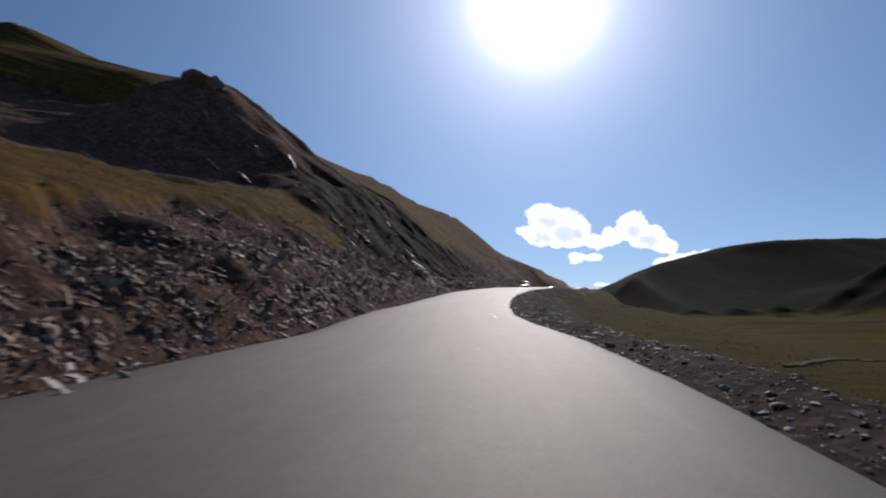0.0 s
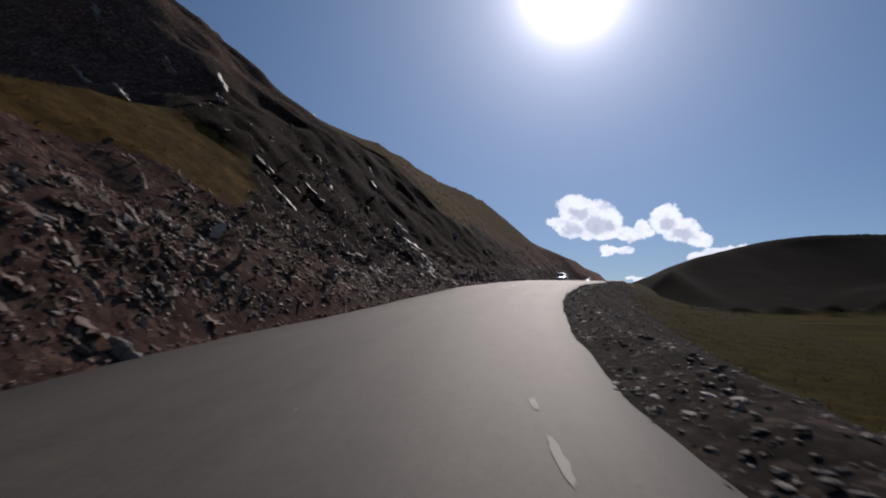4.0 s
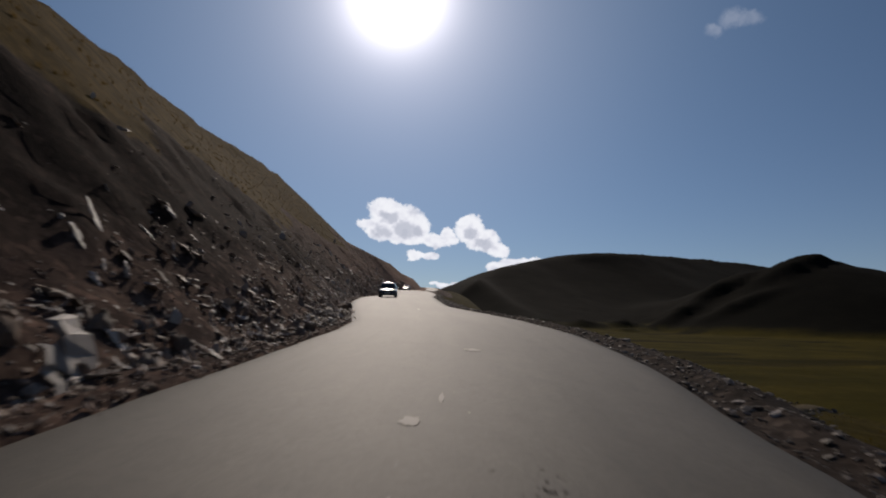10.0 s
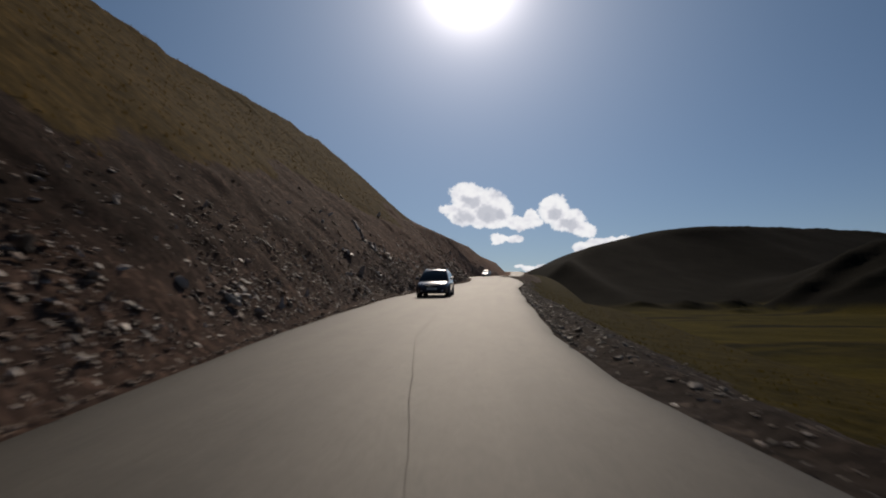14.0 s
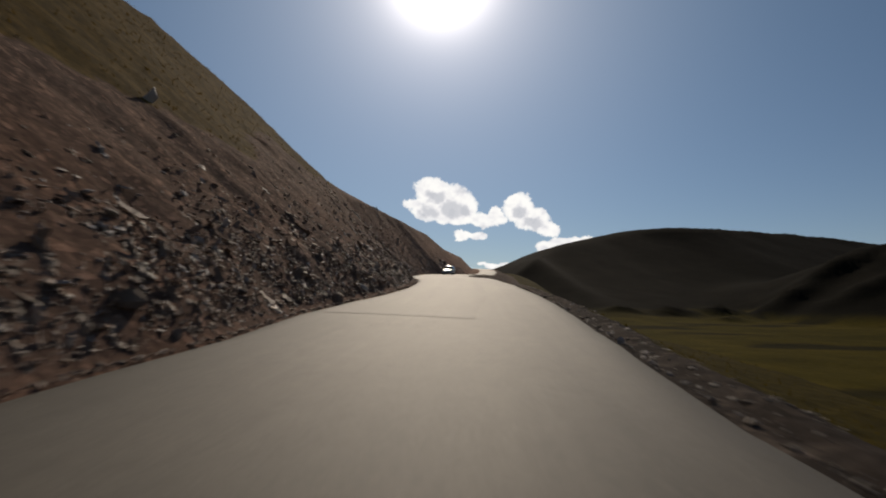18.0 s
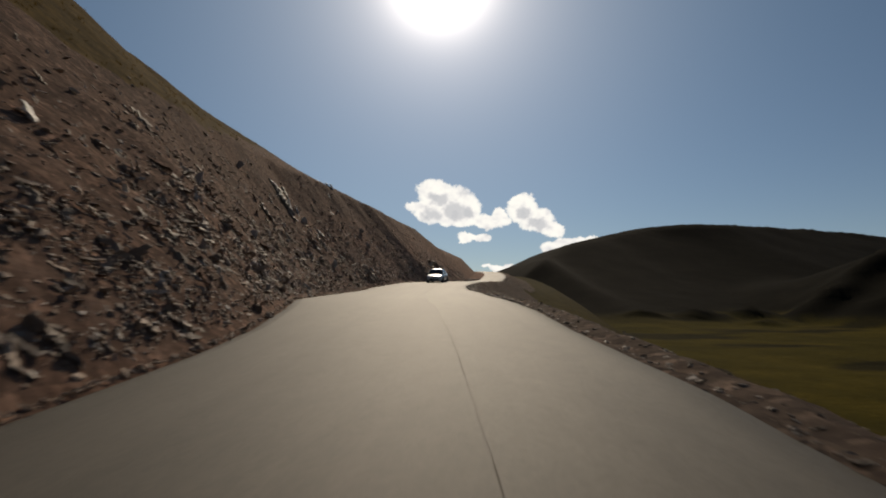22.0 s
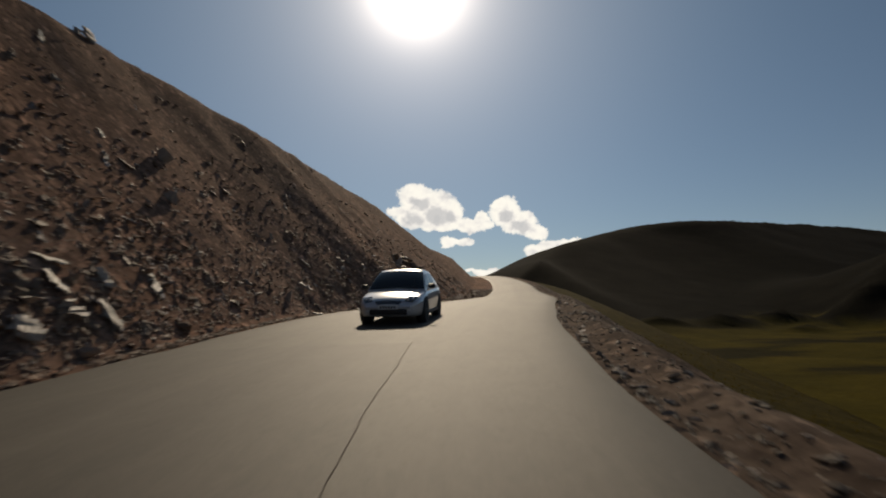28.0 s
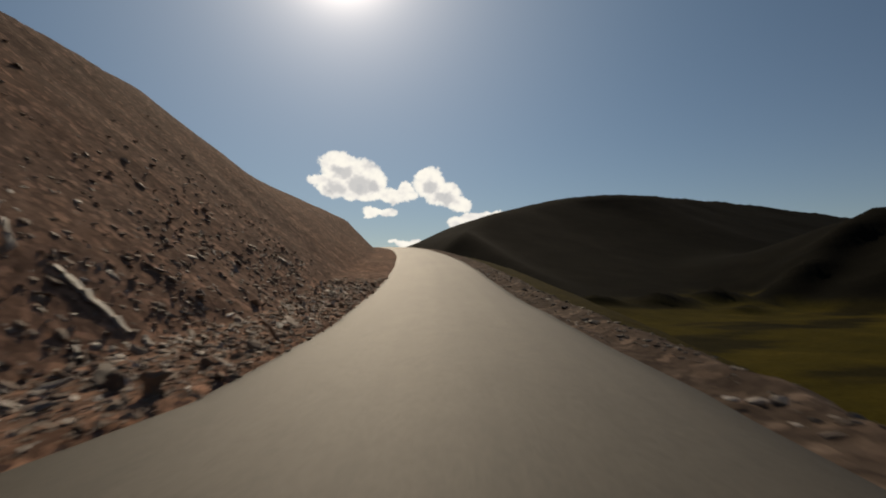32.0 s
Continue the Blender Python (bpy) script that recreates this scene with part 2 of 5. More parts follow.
def cloud_stuff(name):
    """Lit vapour, see-through where it is thin."""
    m, n, l, b = material(name, 1.0, spec=0.0)
    em = n.new("ShaderNodeEmission")
    at, thick = n.new("ShaderNodeAttribute"), n.new("ShaderNodeAttribute")
    at.attribute_name, thick.attribute_name = "belly", "vapour"
    base = ramp(n, l, at.outputs["Fac"], [(0.0, (0.88, 0.95, 1.0)), (0.35, (0.76, 0.82, 0.90)), (1.0, (0.50, 0.56, 0.65))])
    l.new(base.outputs[0], em.inputs["Color"])
    em.inputs["Strength"].default_value = CLOUD
    clear = n.new("ShaderNodeBsdfTransparent")
    ms = n.new("ShaderNodeMixShader")
    l.new(thick.outputs["Fac"], ms.inputs[0])
    l.new(clear.outputs[0], ms.inputs[1])
    l.new(em.outputs[0], ms.inputs[2])
    l.new(ms.outputs[0], n["Material Output"].inputs["Surface"])
    return m


ASPHALT = asphalt("asphalt", (0.056, 0.0480, 0.036), (0.114, 0.098, 0.075), 0.73)
PATCH = asphalt("asphalt_patch", (0.046, 0.0385, 0.029), (0.094, 0.079, 0.060), 0.73, 0.05)
CRACK = plain("open_crack", (0.060, 0.051, 0.042), 0.85, spec=0.08)
TAR = plain("tar", (0.066, 0.056, 0.046), 0.8, spec=0.13)
DIRT = rocky("bare_earth", (0.075, 0.058, 0.034), (0.15, 0.118, 0.075), 0.9, 1.0, spec=0.02)
PEAT = rocky("dark_peat", (0.016, 0.013, 0.009), (0.040, 0.032, 0.022), 0.9, 1.0, spec=0.02)
DUST = plain("pale_dust", (0.30, 0.265, 0.225), 0.7, spec=0.2)
SLOPE = slope_ground("broken_slope", [(0.26, (0.042, 0.026, 0.008)), (0.48, (0.096, 0.060, 0.016)), (0.62, (0.146, 0.089, 0.025)), (0.8, (0.205, 0.126, 0.038))],
                     [(0.28, (0.050, 0.031, 0.024)), (0.5, (0.098, 0.062, 0.047)), (0.72, (0.180, 0.122, 0.094))], (0.135, 0.075, 0.050),
                     [(0.3, (0.046, 0.030, 0.024)), (0.7, (0.165, 0.115, 0.089))])
VERGE = slope_ground("verge_ground", [(0.26, (0.027, 0.021, 0.005)), (0.48, (0.052, 0.039, 0.007)), (0.62, (0.072, 0.052, 0.009)), (0.8, (0.095, 0.067, 0.013))],
                     [(0.28, (0.022, 0.017, 0.014)), (0.5, (0.052, 0.041, 0.034)), (0.72, (0.105, 0.086, 0.072))], (0.066, 0.046, 0.036),
                     [(0.3, (0.026, 0.020, 0.016)), (0.7, (0.105, 0.086, 0.072))])
MEADOW = meadow_ground("meadow_grass")
GRAVEL = rocky("gravel", (0.092, 0.057, 0.040), (0.270, 0.180, 0.128), 0.9, 0.72, per="Island", spec=0.14)
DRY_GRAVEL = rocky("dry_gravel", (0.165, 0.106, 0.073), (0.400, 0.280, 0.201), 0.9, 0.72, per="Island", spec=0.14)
PEBBLE = rocky("grey_pebble", (0.062, 0.050, 0.041), (0.27, 0.222, 0.180), 0.9, 0.7, per="Island", spec=0.2)
BOULDER = rocky("boulder_stone", (0.100, 0.067, 0.048), (0.290, 0.204, 0.151), 1.8, 0.85, spec=0.12)
SLAB = rocky("pale_slab", (0.26, 0.214, 0.180), (0.48, 0.405, 0.345), 1.2, 0.6, spec=0.3)
ROCK_PLATE = rocky("brown_plate", (0.120, 0.075, 0.052), (0.380, 0.266, 0.192), 1.2, 0.66, per="Island", spec=0.14)
SLIVER = rocky("pale_sliver", (0.18, 0.134, 0.106), (0.46, 0.366, 0.300), 1.2, 0.62, per="Island", spec=0.30)
CLOUD_MAT = cloud_stuff("cloud_white")

# ---- helpers for building ----


def part(name, bm, mat, parent=None, label=""):
    me = bpy.data.meshes.new(name)
    bm.to_mesh(me)
    bm.free()
    me.materials.append(mat)
    ob = new(name, me)
    if parent is not None:
        ob.parent = parent
    if label:
        ob["label"] = label
    return ob


def sheet(name, verts, faces, mat, smooth=True, attrs=None, uv=None):
    me = bpy.data.meshes.new(name)
    me.vertices.add(len(verts))
    me.vertices.foreach_set("co", np.asarray(verts, np.float32).ravel())
    faces = np.asarray(faces, np.int32)
    k = faces.shape[1]
    me.loops.add(faces.size)
    me.loops.foreach_set("vertex_index", faces.ravel())
    me.polygons.add(len(faces))
    me.polygons.foreach_set("loop_start", np.arange(0, faces.size, k, dtype=np.int32))
    me.polygons.foreach_set("use_smooth", np.full(len(faces), smooth))
    for key, values in (attrs or {}).items():
        me.attributes.new(key, "FLOAT", "POINT").data.foreach_set("value", np.asarray(values, np.float32))
    if uv is not None:
        lay = me.uv_layers.new(name="UVMap")
        lay.data.foreach_set("uv", np.asarray(uv, np.float32)[faces.ravel()].ravel())
    me.update(calc_edges=True)
    me.materials.append(mat)
    return new(name, me)


def grid_faces(rows, cols):
    a = (np.arange(rows - 1)[:, None] * cols + np.arange(cols - 1)).ravel()
    return np.stack([a, a + 1, a + cols + 1, a + cols], 1)


LATTICE = np.random.RandomState(5).rand(256, 256)


def value_noise(x, y):
    i, j = np.floor(x).astype(int), np.floor(y).astype(int)
    a, b = x - i, y - j
    a, b = a * a * (3 - 2 * a), b * b * (3 - 2 * b)
    g = lambda p, q: LATTICE[p & 255, q & 255]
    return (g(i, j) * (1 - a) + g(i + 1, j) * a) * (1 - b) + (g(i, j + 1) * (1 - a) + g(i + 1, j + 1) * a) * b


def fbm(x, y, octaves=5, gain=0.5):
    total, amp, norm = 0, 1.0, 0.0
    for k in range(octaves):
        total = total + amp * (value_noise(x * 2 ** k + 17.3 * k, y * 2 ** k + 9.1 * k) - 0.5)
        norm += amp
        amp *= gain
    return 2 * total / norm


def smoothstep(lo, hi, v):
    v = np.clip((v - lo) / (hi - lo), 0, 1)
    return v * v * (3 - 2 * v)


# ---- the plan: the road's line, its edges and the heights beside it ----
ROAD = [
    (-1.60, -32.00, -3.64),
    (-0.80, -16.02, -2.52),
    (0.20, -0.05, -1.38),
    (1.52, 15.88, -0.34),
    (1.63, 31.88, 0.94),
    (2.80, 47.83, 2.32),
    (5.97, 63.50, 3.78),
    (10.47, 78.85, 4.94),
    (13.65, 94.53, 5.82),
    (16.73, 110.23, 6.73),
    (20.16, 125.85, 7.58),
    (23.77, 141.44, 8.40),
    (27.91, 156.89, 9.29),
    (31.74, 172.43, 10.33),
    (34.78, 188.13, 11.37),
    (37.39, 203.92, 12.02),
    (40.90, 219.52, 12.83),
    (45.80, 234.75, 13.76),
    (51.26, 249.79, 14.35),
    (56.53, 264.90, 15.12),
    (61.41, 280.13, 16.20),
    (65.88, 295.50, 17.32),
    (69.95, 310.97, 18.44),
    (73.57, 326.55, 19.56),
    (76.02, 342.36, 20.64),
    (77.40, 358.30, 21.40),
    (77.60, 374.30, 21.55),
    (76.40, 390.20, 21.10),
    (73.60, 405.90, 20.20),
]
road_pts = np.array(ROAD)


def along(k):
    """Catmull-Rom through the road's knots; k counts knots."""
    i = np.clip(np.floor(k).astype(int), 0, len(road_pts) - 2)
    f = (k - i)[:, None]
    p0, p1 = road_pts[np.maximum(i - 1, 0)], road_pts[i]
    p2, p3 = road_pts[i + 1], road_pts[np.minimum(i + 2, len(road_pts) - 1)]
    return 0.5 * (2 * p1 + (p2 - p0) * f + (2 * p0 - 5 * p1 + 4 * p2 - p3) * f ** 2 + (3 * p1 - p0 - 3 * p2 + p3) * f ** 3)


STEP = 0.5
LENGTH = 16.0 * (len(road_pts) - 1)
STATION = np.arange(0, LENGTH + 0.01, STEP)
LINE = along(STATION / 16.0)
tang = np.gradient(LINE[:, :2], axis=0)
tang /= np.linalg.norm(tang, axis=1, keepdims=True)


def box_smooth(v, n):
    k = np.ones(n) / n
    w = np.stack([np.convolve(np.pad(v[:, i], n // 2, mode="edge"), k, "valid")[:len(v)] for i in range(2)], 1)
    return w / np.linalg.norm(w, axis=1, keepdims=True)


TANG, TANG_FAR = box_smooth(tang, 9), box_smooth(tang, 121)


def knots(s, at, values):
    return np.interp(s, at, values)


EDGE_S = [0] + list(range(36, 312, 6)) + [330, 460]
LEFT_U = [7.0, 7.6, 7.34, 6.85, 6.14, 5.8, 5.46, 4.52, 4.27, 4.12, 4.03, 3.48, 3.33, 3.09, 3.0, 3.47, 3.96, 4.3, 4.73, 4.92, 5.09, 5.45, 5.14, 5.26, 4.8, 4.71, 5.15, 4.95, 4.48, 4.15, 4.14, 4.25, 5.02, 6.18, 6.56, 6.74, 6.95, 6.77, 7.38, 7.09, 7.11, 7.06, 6.09, 4.18, 2.45, 2.2, 2.08, 2.2, 2.4]
RIGHT_U = [2.4, 2.44, 2.49, 2.24, 1.77, 1.75, 2.06, 2.46, 2.66, 2.82, 3.08, 3.09, 3.3, 3.79, 3.92, 3.49, 2.86, 1.94, 1.78, 1.99, 2.04, 2.15, 2.18, 2.34, 2.26, 2.52, 2.67, 2.78, 2.74, 2.53, 2.49, 2.33, 2.39, 2.28, 2.25, 2.31, 1.7, 1.56, 1.39, 1.49, 1.61, 1.94, 2.16, 2.58, 2.58, 2.35, 2.13, 2.4, 2.4]


def edge_left(s):
    return knots(s, EDGE_S, LEFT_U) + 0.12 * fbm(s * 0.22, s * 0 + 3.3, 4)


def edge_right(s):
    return -knots(s, EDGE_S, RIGHT_U) + 0.09 * fbm(s * 0.3, s * 0 + 8.1, 4)


# the road leans sideways through its bends: degrees, the uphill side higher
TILT_S = [0, 38, 43, 47, 53, 59, 65, 72, 80, 88, 95, 102, 108, 114, 121, 130, 140, 152, 164, 174, 184, 193, 202, 210, 216, 224, 230, 240, 249, 258, 266, 276, 285, 294, 340]
TILT_D = [0.6, 0.6, 1.1, 0.9, 0.2, 0.4, 0.7, 0.9, 1.3, 2.2, 2.5, 2.8, 3.0, 2.2, 1.3, 0.9, 0.4, 0.0, -0.1, -0.7, -0.2, -0.2, -0.3, -0.5, 0.0, 0.5, -0.4, -1.1, -1.8, -1.4, -0.6, -0.4, -0.3, -0.3, 0.0]


def tilt(s):
    return np.tan(np.radians(knots(s, TILT_S, TILT_D)))


HILL_S = np.arange(0, 464, 16.0)
HILL_8 = [2.9, 2.8, 2.7, 2.5, 2.4, 2.5, 2.9, 3.4, 3.5, 3.1, 2.7, 2.6, 2.8, 3.0, 3.2, 3.2, 2.9, 2.7, 2.7, 3.1, 3.3, 3.2, 3.5, 3.8, 3.2, 3.4, 3.2, 3.2, 3.2]
HILL_15 = [5.0, 4.6, 4.5, 5.0, 6.6, 9.1, 11.6, 11.1, 10.9, 9.8, 8.9, 8.8, 9.1, 9.3, 9.1, 10.6, 10.5, 10.6, 10.5, 9.9, 9.4, 7.4, 6.8, 6.9, 7.0, 6.7, 6.8, 7.0, 7.1]
HILL_30 = [11.7, 11.6, 11.4, 11.2, 11.0, 12.0, 19.3, 18.7, 20.4, 22.6, 23.1, 22.1, 22.9, 23.6, 23.5, 24.0, 21.2, 19.0, 16.8, 17.2, 15.1, 14.4, 13.2, 12.7, 12.6, 12.5, 12.5, 12.6, 12.6]
HILL_60 = [24.8, 25.8, 26.5, 26.2, 24.5, 22.0, 26.8, 35.6, 41.4, 36.6, 33.9, 33.8, 32.3, 30.7, 29.1, 33.6, 37.6, 39.5, 40.1, 35.6, 32.8, 30.7, 29.0, 27.4, 26.9, 26.7, 26.6, 26.6, 26.7]
HILL_120 = [50.0, 53.2, 56.0, 57.9, 58.5, 57.8, 56.6, 56.1, 58.4, 68.0, 69.6, 69.5, 67.1, 66.0, 66.1, 66.7, 66.8, 65.8, 63.9, 62.0, 60.2, 58.8, 57.9, 57.5, 57.2, 57.2, 57.1, 57.1, 57.1]
GRASS_S = [0, 50, 60, 66, 72, 97, 106, 128, 140, 146, 155, 165, 175, 182, 195, 205, 213, 223, 229, 254, 275, 300, 400]
GRASS_H = [70, 70, 70, 70, 60, 40, 5.6, 6.2, 5.8, 5.2, 6.0, 9.5, 10.5, 8.5, 7.4, 8.5, 11.0, 12.0, 10.8, 12, 19, 22, 14]


CRAG_S, CRAG_U = 89.5, 30.5


# the slope's foot does not follow the narrowing road at the last bend: a flat gravel apron lies between
FOOT = np.where(STATION > 262, np.convolve(np.pad(edge_left(STATION), 60, mode="edge"), np.ones(120) / 120, "same")[60:-60], 0.0)


def bank(s, u):
    """Height over the road of the slope on the uphill side, u metres from the road's line."""
    foot = np.maximum(edge_left(s), np.interp(s, STATION, FOOT)) + knots(s, [0, 255, 275, 290, 330, 400], [0.25, 0.3, 0.6, 0.9, 1.1, 0.5])
    h8, h15, h30, h60, h120 = (knots(s, HILL_S, v) for v in (HILL_8, HILL_15, HILL_30, HILL_60, HILL_120))
    apron = knots(s, [0, 240, 255, 262, 272, 280, 288, 300, 315, 330], [1.15, 1.15, 1.05, 1.1, 1.2, 1.1, 0.92, 0.9, 1.0, 1.15])
    low = h8 * np.clip((u - 4.3) / 3.7, 0, None) ** 1.05
    z = np.where(u < 8, low, h8 + (h15 - h8) * (u - 8) / 7)
    z = np.where(u > 15, h15 + (h30 - h15) * (u - 15) / 15, z)
    z = np.where(u > 30, h30 + (h60 - h30) * (u - 30) / 30, z)
    z = np.where(u > 60, h60 + (h120 - h60) * (u - 60) / 60, z)
    z = np.where(u > 120, h120 - (h120 + 6) * smoothstep(120, 280, u), z)      # the far side, down to the plain
    return np.maximum(np.minimum(z, apron * (u - foot) + 0.014 * np.clip(u - foot, 0, None) ** 2), np.where(u > 120, -7.0, -0.05))


def belt(s, u):
    """The grass belt between the cut bank and the crag: its lower and upper lines."""
    low = knots(s, [0, 30, 43.6, 45.4, 49.7, 54, 61.5, 66, 71.3, 74, 81.5], [9.5, 9.8, 10.6, 11.4, 13.3, 13.8, 15.0, 13.9, 12.5, 8.8, 11.8])
    high = knots(s, [0, 60, 66, 69, 69.8, 78.3, 81.5], [28, 28.3, 28, 25, 18.5, 16.3, 11.8])
    return low, high


def bare(s, u, z):
    """1 where the slope is broken rock, 0 where grass covers it."""
    g = knots(s, GRASS_S, GRASS_H)
    above = smoothstep(-0.8, 1.0, z - g + 2.0 * fbm(s * 0.16, u * 0.16 + 40, 5))
    low, high = belt(s, u)
    wave = 1.1 * fbm(s * 0.4, u * 0.4 + 7, 4)
    inside = smoothstep(-0.4, 0.5, u - low + wave) * smoothstep(-0.8, 0.8, high - u + 2 * wave) * (1 - smoothstep(79, 82, s))
    return 1 - np.maximum(above, inside)


def slope_height(s, u):
    z = bank(s, u)
    b = bare(s, u, z)
    out = np.clip((u - edge_left(s)) / 3.0, 0, 1)
    big = np.clip(u / 14, 0.3, 1.7) * knots(s, [0, 100, 130, 180, 400], [1.0, 1.0, 0.6, 0.3, 0.2])
    rib = np.abs(fbm(s * 0.22 + 5, u * 0.07 + 2, 4))
    calm = knots(s, [0, 95, 130, 200, 245, 262], [1.0, 1.0, 0.7, 0.55, 0.45, 0.25])
    rough = calm * (0.5 * fbm(s * 0.3, u * 0.3, 5) + 0.26 * fbm(s * 1.3, u * 1.3, 4)) + big * (0.9 * fbm(s * 0.12, u * 0.09, 4) - 0.5 * (rib - 0.25))
    rough = rough + 7.0 * np.exp(-((s - CRAG_S) / np.where(s < CRAG_S, 7.5, 13)) ** 2 - ((u - CRAG_U) / 9) ** 2)
    soft = 0.5 * fbm(s * 0.08, u * 0.08 + 11, 5) + 0.10 * fbm(s * 0.9, u * 0.9, 3)
    # the cut bank is hollowed below its grassy lip
    low, high = belt(s, u)
    lip = knots(s, [0, 68, 76], [0.4, 0.4, 0.0])
    z = z - lip * np.clip(smoothstep(0.2, 0.8, (u - edge_left(s)) / np.maximum(low - edge_left(s), 1)) - smoothstep(-0.5, 0.3, u - low), 0, 1)
    return z + out * (b * rough + (1 - b) * soft * np.clip(u / 12, 0.4, 2.0))


def place(s, u):
    """Plan position of station s, u metres to the left of the road's line."""
    i = np.clip(s / STEP, 0, len(STATION) - 1)
    w = np.clip((u - 6) / 20, 0, 1)
    lerp = lambda arr: np.stack([np.interp(i, np.arange(len(arr)), arr[:, c]) for c in range(arr.shape[1])], -1)
    c = lerp(LINE)
    t = lerp(TANG) * (1 - w)[..., None] + lerp(TANG_FAR) * w[..., None]
    t /= np.linalg.norm(t, axis=-1, keepdims=True)
    return c[..., 0] - u * t[..., 1], c[..., 1] + u * t[..., 0], c[..., 2] + tilt(s) * np.clip(u, -10, 10)


def hill_lump(x, y, cx, cy, ra, rb, turn, h, e, q):
    ca, sa = math.cos(radians(turn)), math.sin(radians(turn))
    r = np.sqrt((((x - cx) * ca + (y - cy) * sa) / ra) ** 2 + ((-(x - cx) * sa + (y - cy) * ca) / rb) ** 2)
    return h * (1 - np.clip(r, 0, 1) ** e) ** q


SIDE_HILL = (430, 462, 165, 200, 0, 58, 1.7, 1.5)      # centre, half-axes, turn, height, steepness, foot
BEHIND_HILL = (-330, 700, 330, 260, 20, 40, 2.0, 1.15)
# the big hill: where its crest runs and how high it is over the valley, by x
CREST_X = [140, 152, 163, 174, 187, 213, 249, 313, 373, 425, 481, 580, 686, 799, 918, 1043, 1300]
CREST_Y = [612, 604, 598, 592, 590, 652, 690, 752, 786, 796, 805, 864, 915, 956, 987, 1008, 1016]
CREST_Z = [2.0, 12.0, 22.1, 31.2, 41.7, 47.5, 62.1, 78.6, 91.3, 97.2, 100.1, 106.6, 111.2, 112.9, 112.6, 104.5, 92.4]
fine_x = np.arange(60, 1600, 4.0)


def eased(values):
    k = np.hanning(7)
    return np.convolve(np.pad(np.interp(fine_x, CREST_X, values), 3, mode="edge"), k / k.sum(), "valid")


crest_y, crest_z = eased(CREST_Y), eased(CREST_Z)


def big_hill(x, y):
    yc, zc = np.interp(x, fine_x, crest_y), np.interp(x, fine_x, crest_z)
    yb = np.interp(x, [60, 100, 127, 160, 225, 300, 500, 800], [480, 420, 395, 400, 420, 425, 400, 380])
    yb = yb + 10 * fbm(x * 0.02, y * 0 + 2.5, 3)
    rise = np.clip((y - yb) / (yc - yb), 0, 1)
    return zc * rise ** (1.05 + np.clip(yc - yb, 0, 420) / 460) * (1 - np.clip((y - yc) / 450, 0, 1) ** 2)


# low humps of old rubble at the foot of the hills
HUMPS = [(225, 462, 15, 7, 5, 5.0), (262, 470, 18, 7, -5, 4.6), (300, 462, 28, 9, 8, 6.4), (350, 470, 38, 12, -6, 8.0), (410, 452, 44, 14, 10, 9.0),
         (190, 455, 11, 4, 0, 2.6), (245, 438, 12, 5, 10, 2.6), (325, 425, 26, 8, -10, 4.6), (150, 395, 14, 3, 14, 1.0)]


def far_height(x, y):
    """The valley floor beyond the road and the round hills behind it."""
    d2 = np.full(np.shape(x), 1e12)
    zr, wsum = np.zeros(np.shape(x)), np.zeros(np.shape(x))
    for px, py, pz in LINE[::16]:
        d = (x - px) ** 2 + (y - py) ** 2
        d2 = np.minimum(d2, d)
        w = (d + 60.0) ** -3
        zr, wsum = zr + w * pz, wsum + w
    zr = zr / wsum
    d = np.sqrt(d2)
    floor = np.interp(y, [-60, 50, 150, 300, 470, 700, 1100], [-6, -3.5, -2.0, -0.5, 0.5, 3.0, 6.3])
    k = smoothstep(5, 36, d)
    z = (zr - 3.0) * (1 - k) + floor * k
    z = z + 0.7 * fbm(x * 0.02, y * 0.02, 4) * smoothstep(8, 60, d) + 0.25 * fbm(x * 0.11, y * 0.11, 3) * smoothstep(8, 40, d)
    a, b = big_hill(x, y), hill_lump(x, y, *SIDE_HILL)
    join = np.clip(1 - np.abs(a - b) / 26, 0, 1) ** 2 * 6.5 * smoothstep(2, 14, np.minimum(a, b))      # no crease where the two hills meet
    lump = np.maximum(np.maximum(a, b) + join, hill_lump(x, y, *BEHIND_HILL))
    lump = lump * smoothstep(8, 50, d)
    hump = np.zeros(np.shape(x))
    for cx, cy, ra, rb, turn, h in HUMPS:
        ca, sa = math.cos(radians(turn)), math.sin(radians(turn))
        p, q = ((x - cx) * ca + (y - cy) * sa) / ra, (-(x - cx) * sa + (y - cy) * ca) / rb
        hump = np.maximum(hump, h * np.exp(-p * p - q * q) * (1 + 0.5 * fbm(x * 0.12, y * 0.12, 3)))
    return z + hump + lump * (1 + 0.03 * fbm(x * 0.012, y * 0.012, 4)) + 0.35 * fbm(x * 0.05, y * 0.05, 4) * smoothstep(2, 12, lump), np.maximum(lump, 2.6 * hump)


# ---- the large structure ----
# road


def rim(s, u):
    """How much dirt from the verges lies on the asphalt."""
    return np.maximum(1 - smoothstep(0.1, 1.5, edge_left(s) - u), 0.9 * (1 - smoothstep(0.0, 0.8, u - edge_right(s))))


